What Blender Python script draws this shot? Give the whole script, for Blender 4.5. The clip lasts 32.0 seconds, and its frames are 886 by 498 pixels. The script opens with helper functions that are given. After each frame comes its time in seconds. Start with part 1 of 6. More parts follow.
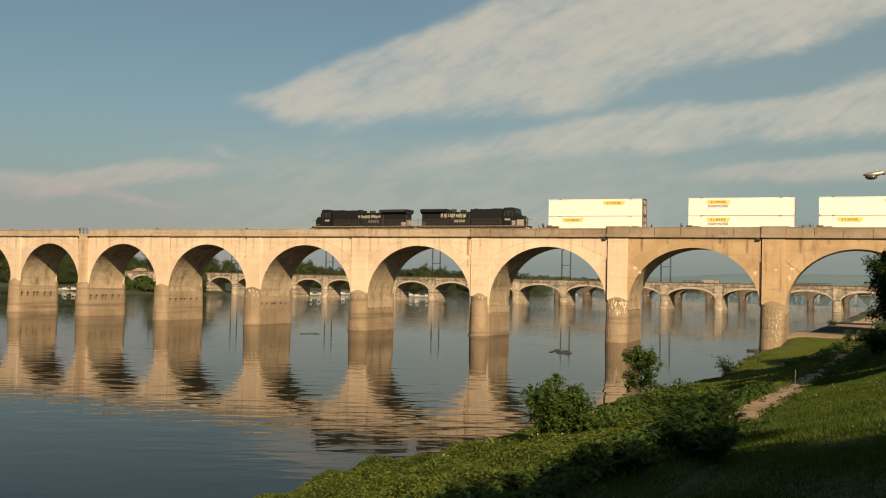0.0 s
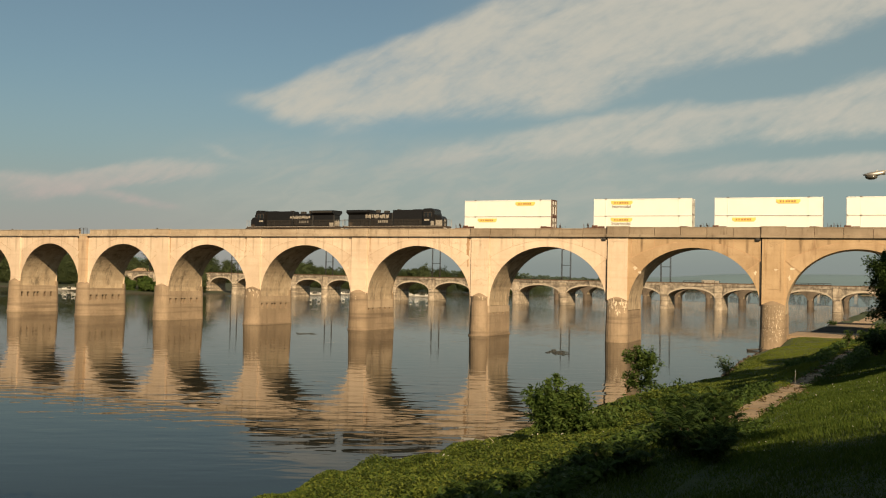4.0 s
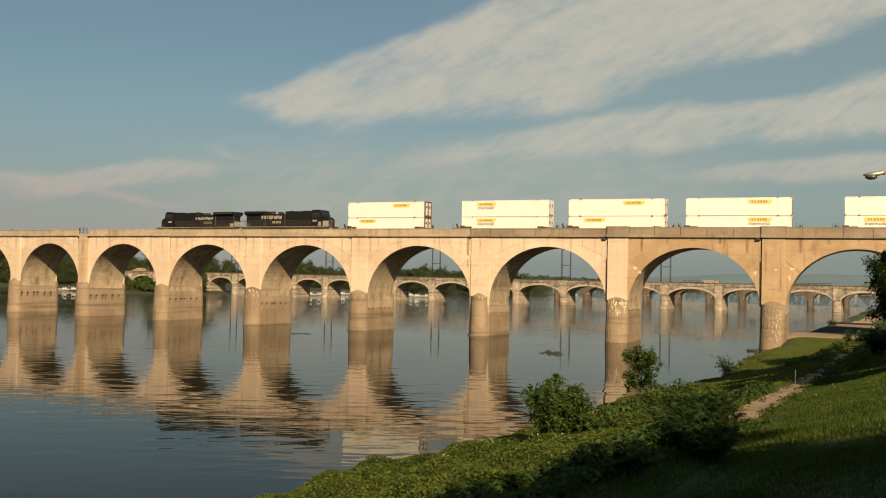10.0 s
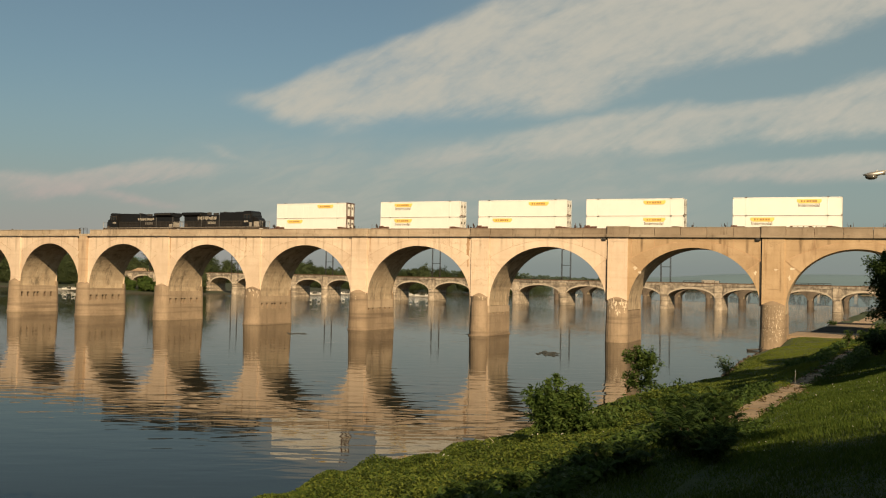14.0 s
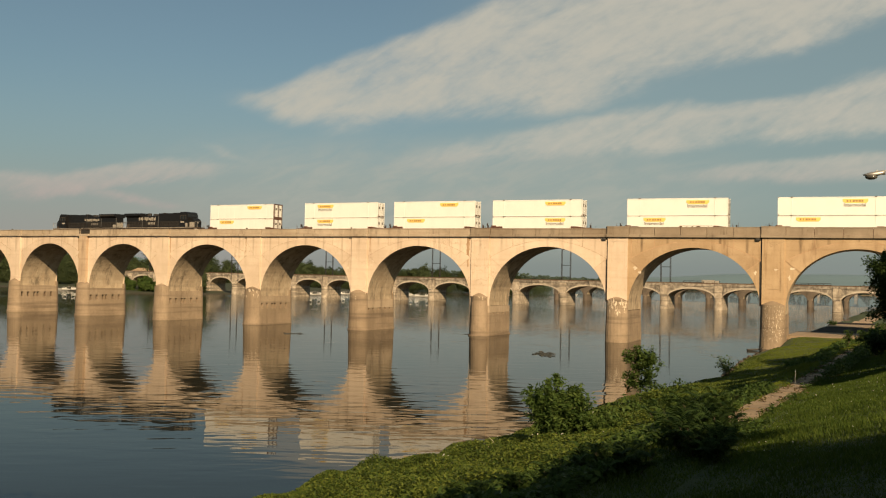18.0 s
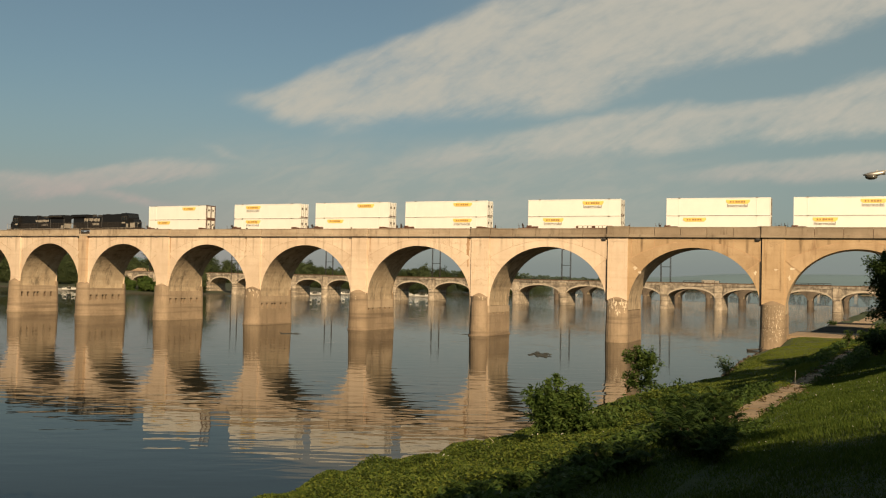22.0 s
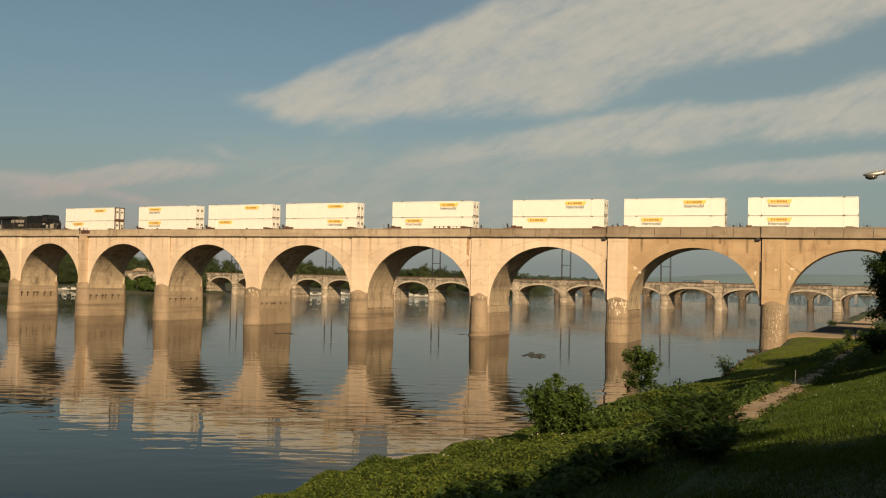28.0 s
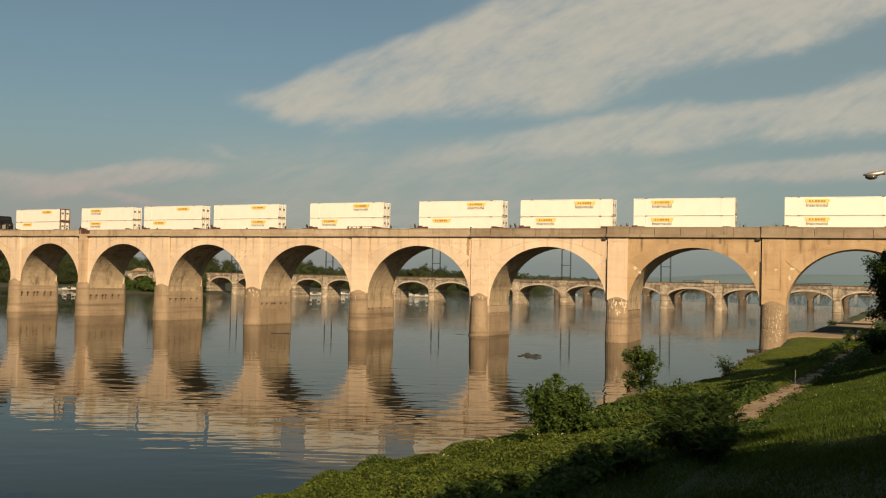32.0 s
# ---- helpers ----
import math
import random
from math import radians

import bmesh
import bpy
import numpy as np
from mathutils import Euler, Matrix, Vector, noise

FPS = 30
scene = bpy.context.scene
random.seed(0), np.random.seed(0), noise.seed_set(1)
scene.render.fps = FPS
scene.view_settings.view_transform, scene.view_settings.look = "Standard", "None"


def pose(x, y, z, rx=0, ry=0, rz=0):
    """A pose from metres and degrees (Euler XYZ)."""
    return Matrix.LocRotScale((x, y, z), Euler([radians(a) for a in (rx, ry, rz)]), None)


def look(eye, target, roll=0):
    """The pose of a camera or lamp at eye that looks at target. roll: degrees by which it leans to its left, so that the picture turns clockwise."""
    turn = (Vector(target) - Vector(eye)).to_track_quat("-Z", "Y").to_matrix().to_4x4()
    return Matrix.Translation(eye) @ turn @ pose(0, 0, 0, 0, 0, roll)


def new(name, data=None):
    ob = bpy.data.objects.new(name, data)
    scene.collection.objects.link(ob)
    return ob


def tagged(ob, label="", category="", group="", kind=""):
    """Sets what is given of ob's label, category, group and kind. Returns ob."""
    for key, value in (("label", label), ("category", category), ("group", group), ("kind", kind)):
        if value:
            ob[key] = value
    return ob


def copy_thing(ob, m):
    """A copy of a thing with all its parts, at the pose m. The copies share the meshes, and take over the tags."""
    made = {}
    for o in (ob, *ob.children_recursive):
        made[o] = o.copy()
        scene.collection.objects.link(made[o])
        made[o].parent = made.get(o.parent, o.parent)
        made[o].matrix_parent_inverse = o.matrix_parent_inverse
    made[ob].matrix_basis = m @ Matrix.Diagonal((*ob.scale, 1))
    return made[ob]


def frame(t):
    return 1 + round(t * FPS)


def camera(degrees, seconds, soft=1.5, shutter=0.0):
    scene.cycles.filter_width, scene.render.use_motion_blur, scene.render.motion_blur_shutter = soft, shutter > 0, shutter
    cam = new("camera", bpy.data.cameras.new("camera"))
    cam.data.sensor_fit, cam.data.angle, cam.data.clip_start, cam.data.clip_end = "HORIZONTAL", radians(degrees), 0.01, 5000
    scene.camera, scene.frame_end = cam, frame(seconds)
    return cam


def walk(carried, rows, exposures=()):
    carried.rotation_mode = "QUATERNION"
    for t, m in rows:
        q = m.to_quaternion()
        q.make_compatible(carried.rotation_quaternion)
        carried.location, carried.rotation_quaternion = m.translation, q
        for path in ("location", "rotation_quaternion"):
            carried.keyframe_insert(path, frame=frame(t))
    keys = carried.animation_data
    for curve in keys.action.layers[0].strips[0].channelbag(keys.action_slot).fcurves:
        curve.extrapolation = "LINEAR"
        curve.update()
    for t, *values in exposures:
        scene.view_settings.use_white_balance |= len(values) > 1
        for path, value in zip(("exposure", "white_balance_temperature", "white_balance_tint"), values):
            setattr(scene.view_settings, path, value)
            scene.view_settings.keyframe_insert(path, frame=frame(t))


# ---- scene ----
# ---------------------------------------------------------------- camera
EYE = (22.62, -161.92, 10.02)
AIM = (-21.143, -72.04, 12.719)
cam = camera(47.09, 32.0, soft=1.15)
VIEW = look(EYE, AIM, 1.1985)
walk(cam, [(0.0, VIEW), (32.0, VIEW)], exposures=[(0.0, 0.63, 6570, 10), (8.0, 0.62, 6570, 10), (14.0, 0.56, 6580, 10), (20.0, 0.55, 6600, 10), (25.0, 0.50, 6640, 11), (32.0, 0.50, 6640, 11)])

# ---------------------------------------------------------------- light
SUN_AZ = radians(38.0)      # from the bridge's normal, towards +x
SUN_EL = radians(28.0)
to_sun = Vector((math.sin(SUN_AZ) * math.cos(SUN_EL), -math.cos(SUN_AZ) * math.cos(SUN_EL), math.sin(SUN_EL)))
sun = new("sun", bpy.data.lights.new("sun", "SUN"))
sun.data.energy, sun.data.angle, sun.data.color = 5.0, radians(0.6), (1.0, 0.755, 0.465)
sun.matrix_world = look(to_sun * 300, (0, 0, 0))


class N:
    """A small builder of node trees."""

    def __init__(self, tree):
        self.t = tree

    def node(self, kind, **inputs):
        n = self.t.nodes.new(kind)
        for k, v in inputs.items():
            self.put(n.inputs[k.replace("_", " ")], v)
        return n

    def put(self, socket, v):
        if isinstance(v, bpy.types.NodeSocket):
            self.t.links.new(v, socket)
        elif isinstance(v, (tuple, list)) and socket.type == "RGBA" and len(v) == 3:
            socket.default_value = (*v, 1.0)
        else:
            socket.default_value = v

    def math(self, op, a, b=0.0, c=0.0, clamp=False):
        n = self.t.nodes.new("ShaderNodeMath")
        n.operation, n.use_clamp = op, clamp
        for s, v in zip(n.inputs, (a, b, c)):
            self.put(s, v)
        return n.outputs[0]

    def add(self, a, b):
        return self.math("ADD", a, b)

    def mul(self, a, b):
        return self.math("MULTIPLY", a, b)

    def sub(self, a, b):
        return self.math("SUBTRACT", a, b)

    def step(self, v, lo, hi, a=0.0, b=1.0):
        n = self.t.nodes.new("ShaderNodeMapRange")
        n.interpolation_type = "SMOOTHSTEP"
        for s, x in zip(n.inputs, (v, lo, hi, a, b)):
            self.put(s, x)
        return n.outputs[0]

    def mix(self, f, a, b, how="MIX"):
        n = self.t.nodes.new("ShaderNodeMix")
        n.data_type, n.blend_type = "RGBA", how
        self.put(n.inputs[0], f)
        self.put(n.inputs[6], a)
        self.put(n.inputs[7], b)
        return n.outputs[2]

    def noise(self, vec, scale, detail=4.0, rough=0.55, warp=0.0):
        n = self.t.nodes.new("ShaderNodeTexNoise")
        if vec is not None:
            self.put(n.inputs["Vector"], vec)
        for k, v in (("Scale", scale), ("Detail", detail), ("Roughness", rough), ("Distortion", warp)):
            self.put(n.inputs[k], v)
        return n.outputs["Fac"]

    def scaled(self, vec, s, turn=(0, 0, 0)):
        for size, angle in (((1, 1, 1), turn), (s, (0, 0, 0))):
            n = self.t.nodes.new("ShaderNodeMapping")
            self.put(n.inputs["Vector"], vec)
            n.inputs["Scale"].default_value, n.inputs["Rotation"].default_value = size, angle
            vec = n.outputs[0]
        return vec

    def coords(self, which="Object"):
        return self.t.nodes.new("ShaderNodeTexCoord").outputs[which]

    def place(self):
        return self.t.nodes.new("ShaderNodeNewGeometry").outputs["Position"]


# sky: clear low-sun sky with thin high cloud
world = bpy.data.worlds.new("world")
scene.world = world
world.use_nodes = True
w = N(world.node_tree)
back = world.node_tree.nodes["Background"]
sky = w.t.nodes.new("ShaderNodeTexSky")
sky.sky_type, sky.sun_disc = "NISHITA", False
sky.sun_elevation, sky.sun_rotation = SUN_EL, math.atan2(to_sun.x, to_sun.y)
sky.air_density, sky.dust_density, sky.ozone_density = 1.0, 2.0, 1.5
heading = w.scaled(w.coords("Generated"), (1, 1, 1), (0, 0, -radians(25.96)))
xyz = w.node("ShaderNodeSeparateXYZ", Vector=heading)
ahead = w.math("MAXIMUM", w.math("ABSOLUTE", xyz.outputs[1]), 0.15)
U = w.math("DIVIDE", xyz.outputs[0], ahead)
V = w.math("DIVIDE", xyz.outputs[2], ahead)
flat = w.node("ShaderNodeCombineXYZ", X=U, Y=V).outputs[0]
wisp = w.scaled(flat, (1, 1, 1), (0, 0, radians(-17)))
ragged = w.sub(w.noise(w.scaled(wisp, (9, 26, 1)), 1.0, 6, 0.6, 0.5), 0.5)
fine = w.noise(w.scaled(wisp, (20, 62, 1)), 1.0, 6, 0.62, 0.5)
ripple = w.noise(w.scaled(flat, (26, 120, 1), (0, 0, radians(-34))), 1.0, 3, 0.5, 0.5)
puff = w.noise(w.scaled(flat, (60, 75, 1)), 1.0, 4, 0.6, 0.3)


def along(points):
    """A smooth line over U through points (u, value)."""
    n = w.t.nodes.new("ShaderNodeValToRGB")
    n.color_ramp.interpolation = "CARDINAL" if len(points) > 3 else "LINEAR"
    w.put(n.inputs[0], w.add(U, 0.5))
    els = n.color_ramp.elements
    while len(els) < len(points):
        els.new(0.5)
    for e, (u, v) in zip(els, points):
        e.position, e.color = u + 0.5, (v, v, v, 1)
    return n.outputs[0]


def bank_of_cloud(lo, hi, soft_lo, soft_hi, strength, wander=0.035):
    """Cloud between two wandering lines v(u)."""
    v = w.add(V, w.mul(ragged, wander))
    m = w.mul(w.step(w.sub(v, along(lo)), -soft_lo / 2, soft_lo / 2), w.step(w.sub(along(hi), v), -soft_hi / 2, soft_hi / 2))
    return w.mul(m, along(strength))


high = bank_of_cloud([(-0.24, 0.172), (-0.20, 0.168), (-0.16, 0.150), (-0.10, 0.146), (-0.05, 0.153), (0.06, 0.163), (0.12, 0.167), (0.16, 0.179), (0.20, 0.194), (0.257, 0.213), (0.35, 0.230), (0.396, 0.249), (0.45, 0.272)],
                     [(-0.24, 0.173), (-0.209, 0.178), (-0.173, 0.182), (-0.14, 0.198), (-0.107, 0.212), (-0.063, 0.229), (-0.018, 0.247), (0.03, 0.27), (0.087, 0.298), (0.45, 0.40)],
                     0.035, 0.022, [(-0.25, 0.0), (-0.20, 0.85), (-0.1, 1.0), (0.45, 1.0)], 0.022)
low = bank_of_cloud([(-0.093, 0.104), (-0.002, 0.107), (0.079, 0.117), (0.163, 0.125), (0.22, 0.128), (0.258, 0.136), (0.313, 0.140), (0.45, 0.151)],
                    [(-0.093, 0.106), (-0.065, 0.113), (-0.002, 0.130), (0.04, 0.138), (0.079, 0.149), (0.118, 0.160), (0.162, 0.169), (0.23, 0.175), (0.285, 0.180), (0.37, 0.194), (0.45, 0.216)],
                    0.026, 0.022, [(-0.12, 0.0), (-0.02, 0.62), (0.08, 0.85), (0.45, 0.95)], 0.03)
under = bank_of_cloud([(0.17, 0.095), (0.22, 0.096), (0.29, 0.099), (0.45, 0.102)], [(0.17, 0.099), (0.22, 0.107), (0.29, 0.118), (0.37, 0.127), (0.45, 0.134)],
                      0.016, 0.012, [(0.15, 0.0), (0.28, 0.75), (0.45, 0.8)], 0.012)
left_ = bank_of_cloud([(-0.455, 0.068), (-0.38, 0.071), (-0.326, 0.079), (-0.27, 0.089), (-0.227, 0.096), (-0.188, 0.099)], [(-0.455, 0.096), (-0.38, 0.094), (-0.327, 0.104), (-0.27, 0.110), (-0.227, 0.108), (-0.188, 0.102)],
                      0.016, 0.014, [(-0.46, 0.75), (-0.30, 0.9), (-0.22, 0.62), (-0.17, 0.0)], 0.03)
tail = bank_of_cloud([(-0.371, 0.071), (-0.326, 0.069), (-0.29, 0.062), (-0.253, 0.059)], [(-0.371, 0.080), (-0.326, 0.079), (-0.29, 0.071), (-0.253, 0.065)],
                     0.012, 0.012, [(-0.38, 0.0), (-0.33, 0.75), (-0.27, 0.6), (-0.24, 0.0)], 0.012)
feather = bank_of_cloud([(-0.255, 0.124), (-0.216, 0.111), (-0.19, 0.104), (-0.17, 0.10)], [(-0.255, 0.133), (-0.216, 0.122), (-0.19, 0.111), (-0.17, 0.104)], 0.012, 0.012, [(-0.26, 0.0), (-0.22, 0.55), (-0.165, 0.0)], 0.015)
streak_ = bank_of_cloud([(-0.015, 0.075), (0.064, 0.077), (0.10, 0.080), (0.153, 0.084)], [(-0.015, 0.085), (0.064, 0.090), (0.10, 0.091), (0.153, 0.090)], 0.012, 0.012, [(-0.06, 0.0), (0.02, 0.4), (0.16, 0.0)], 0.02)
cover = high
for c in (low, under, left_, tail, feather, streak_):
    cover = w.math("MAXIMUM", cover, c)
grain_ = w.add(w.mul(w.sub(fine, 0.5), 0.55), w.add(w.mul(w.sub(ripple, 0.5), 0.42), w.mul(w.sub(puff, 0.5), 0.35)))
cover = w.step(w.add(w.mul(cover, w.step(w.add(ragged, 0.5), 0.25, 0.7, 0.72, 1.12)), w.mul(grain_, w.step(cover, 0.0, 0.6))), 0.05, 1.3, 0.0, 1.0)
veil = w.mul(w.step(U, -0.08, 0.2, 0.0, 0.22), w.step(V, 0.02, 0.08))
tint = w.mix(w.step(V, 0.04, 0.14), (6.75, 5.55, 5.15), (7.75, 7.45, 6.35))
hsv = w.node("ShaderNodeHueSaturation", Saturation=0.84, Color=w.mix(1.0, sky.outputs[0], (0.80, 1.0, 0.93), "MULTIPLY")).outputs[0]
hsv = w.mix(w.step(V, 0.27, 0.6, 0.0, 0.2), hsv, w.mix(1.0, hsv, (0.4, 0.4, 0.4), "MULTIPLY"))
hazy = w.mix(w.step(V, 0.22, -0.02, 0.0, 0.7), hsv, (4.65, 5.2, 4.95))
hazy = w.mix(w.mul(w.step(V, 0.13, 0.01), w.step(U, 0.05, -0.3, 0.0, 0.5)), hazy, (6.0, 5.3, 4.85))
hazy = w.mix(w.mul(veil, 2.0), hazy, (4.45, 5.6, 5.25))
film_ = w.mul(w.mul(w.step(V, 0.15, 0.10), w.step(V, 0.01, 0.05)), w.mul(w.step(U, -0.36, -0.10), w.step(U, 0.36, 0.14)))
hazy = w.mix(w.mul(film_, w.step(fine, 0.3, 0.7, 0.25, 0.62)), hazy, (6.6, 6.6, 5.7))
both = w.mix(cover, hazy, tint)
w.t.links.new(both, back.inputs["Color"])
back.inputs["Strength"].default_value = 0.0445

# ---------------------------------------------------------------- helpers
L = 24.036          # bay of the railway bridge
BEND, MID = 0.000574716, -60.0
DEPTH = 9.3        # width of the bridge across


def on_line(s, off=0.0):
    """Place and heading at s metres along the bridge, off metres behind its face."""
    a = 2 * BEND * (s - MID)
    x = s - (2 / 3) * BEND ** 2 * ((s - MID) ** 3 + MID ** 3)
    y = BEND * (s - MID) ** 2 - BEND * MID ** 2
    return x - off * math.sin(a), y + off * math.cos(a), a


def at_line(s, off=0.0, z=0.0):
    x, y, a = on_line(s, off)
    return Matrix.Translation((x, y, z)) @ Matrix.Rotation(a, 4, "Z")


def on_masonry(s):
    """Pose of the bridge's masonry at s: its walls rise a little towards the far bank, where the bays are shorter."""
    return at_line(s + 0.38 * max(0.0, -s / L - 4.0), 0.0, 0.0032 * max(0.0, -s - 95.0))


def thing(name, m, label, category, group="", kind=""):
    ob = new(name)
    ob.matrix_world = m
    ob.empty_display_size = 0.2
    return tagged(ob, label, category, group, kind)


def as_mesh(name, bm):
    me = bpy.data.meshes.new(name)
    bm.to_mesh(me)
    bm.free()
    return me


def part(name, data, material, parent=None, label="", m=None, smooth=False):
    """Links a bmesh or a mesh as ONE object under parent."""
    me = as_mesh(name, data) if isinstance(data, bmesh.types.BMesh) else data
    if material is not None and not me.materials:
        me.materials.append(material)
    if smooth:
        me.shade_smooth()
    ob = new(name, me)
    if parent is not None:
        ob.parent = parent
    if m is not None:
        ob.matrix_local = m
    if label:
        ob["label"] = label
    return ob


def solid(name, data, material, label, category, group="", kind="", m=None, smooth=False):
    ob = part(name, data, material, None, "", m, smooth)
    return tagged(ob, label, category, group, kind)


def box(bm, x0, x1, y0, y1, z0, z1, bevel=0.0, m=None):
    r = bmesh.ops.create_cube(bm, size=1.0)
    vs = r["verts"]
    for v in vs:
        v.co = Vector((x0 + (v.co.x + 0.5) * (x1 - x0), y0 + (v.co.y + 0.5) * (y1 - y0), z0 + (v.co.z + 0.5) * (z1 - z0)))
    if bevel:
        es = list({e for v in vs for e in v.link_edges})
        r = bmesh.ops.bevel(bm, geom=es, offset=bevel, segments=1, affect="EDGES")
        vs = list({v for f in r["faces"] for v in f.verts} | {v for v in vs if v.is_valid})
    if m is not None:
        bmesh.ops.transform(bm, matrix=m, verts=vs)
    return vs


def boxes(*rows, bevel=0.0):
    bm = bmesh.new()
    for r in rows:
        box(bm, *r, bevel=bevel)
    return bm


def tube(bm, a, b, r0, r1=None, n=8, caps=True):
    a, b = Vector(a), Vector(b)
    r1 = r0 if r1 is None else r1
    d = b - a
    m = Matrix.Translation((a + b) / 2) @ d.to_track_quat("Z", "Y").to_matrix().to_4x4()
    return bmesh.ops.create_cone(bm, cap_ends=caps, segments=n, radius1=r0, radius2=r1, depth=d.length, matrix=m)["verts"]


def rod(a, b, r0, r1=None, n=8):
    bm = bmesh.new()
    tube(bm, a, b, r0, r1, n)
    return bm


def prism(bm, outline, y0, y1):
    """An outline in x, z drawn out from y0 to y1."""
    a = [bm.verts.new((x, y0, z)) for x, z in outline]
    b = [bm.verts.new((x, y1, z)) for x, z in outline]
    n = len(outline)
    bm.faces.new(a)
    bm.faces.new(b[::-1])
    for i in range(n):
        j = (i + 1) % n
        bm.faces.new((a[j], a[i], b[i], b[j]))
    bmesh.ops.recalc_face_normals(bm, faces=bm.faces[:])
    return a + b


def stack_up(bm, rings):
    """A closed skin through rings of points, bottom to top."""
    rows = [[bm.verts.new(p) for p in ring] for ring in rings]
    n = len(rows[0])
    for a, b in zip(rows, rows[1:]):
        for i in range(n):
            j = (i + 1) % n
            bm.faces.new((a[i], a[j], b[j], b[i]))
    bm.faces.new(rows[0][::-1])
    bm.faces.new(rows[-1])
    bmesh.ops.recalc_face_normals(bm, faces=bm.faces[:])


def mesh_of(name, verts, faces):
    """A mesh from arrays: verts (n, 3), faces (m, k)."""
    me = bpy.data.meshes.new(name)
    verts, faces = np.asarray(verts, np.float32), np.asarray(faces, np.int32)
    k = faces.shape[1]
    me.vertices.add(len(verts))
    me.vertices.foreach_set("co", verts.ravel())
    me.loops.add(faces.size)
    me.loops.foreach_set("vertex_index", faces.ravel())
    me.polygons.add(len(faces))
    me.polygons.foreach_set("loop_start", np.arange(0, faces.size, k, dtype=np.int32))
    me.update(calc_edges=True)
    me.validate()
    return me


def leaf_mesh(name, centres, size, r, flat=0.35, shape=1.7, out=None):
    """Folded leaves at the centres, each of two triangles."""
    n = len(centres)
    sz = size * r.uniform(0.6, 1.35, n)[:, None]
    d = r.normal(size=(n, 3))
    d[:, 2] *= 0.6
    d /= np.linalg.norm(d, axis=1)[:, None]
    up = r.normal(size=(n, 3)) * flat + ((0, 0, 1) if out is None else out)
    if out is not None:
        d -= up * (np.sum(d * up, axis=1) / np.sum(up * up, axis=1))[:, None]
        d /= np.linalg.norm(d, axis=1)[:, None] + 1e-6
    side = np.cross(d, up)
    side /= np.linalg.norm(side, axis=1)[:, None] + 1e-6
    up = np.cross(side, d)
    a, b = centres - d * sz * 0.5 * shape, centres + d * sz * 0.5 * shape
    c, e = centres + side * sz * 0.42 + up * sz * 0.12, centres - side * sz * 0.42 + up * sz * 0.12
    v = np.stack([a, c, b, e], 1).reshape(-1, 3)
    i = np.arange(n)[:, None] * 4
    f = np.concatenate([i + (0, 1, 2), i + (0, 2, 3)], 1).reshape(-1, 3)
    return mesh_of(name, v, f)


# ---------------------------------------------------------------- materials
def material(name):
    mat = bpy.data.materials.new(name)
    mat.use_nodes = True
    return mat, N(mat.node_tree), mat.node_tree.nodes["Principled BSDF"]


def finish(n, bsdf, colour, rough=0.8, bump=None, height=0.02, strength=1.0, metal=0.0):
    n.put(bsdf.inputs["Base Color"], colour)
    n.put(bsdf.inputs["Roughness"], rough)
    bsdf.inputs["Metallic"].default_value = metal
    if bump is not None:
        b = n.node("ShaderNodeBump", Height=bump, Distance=height, Strength=strength)
        n.t.links.new(b.outputs[0], bsdf.inputs["Normal"])


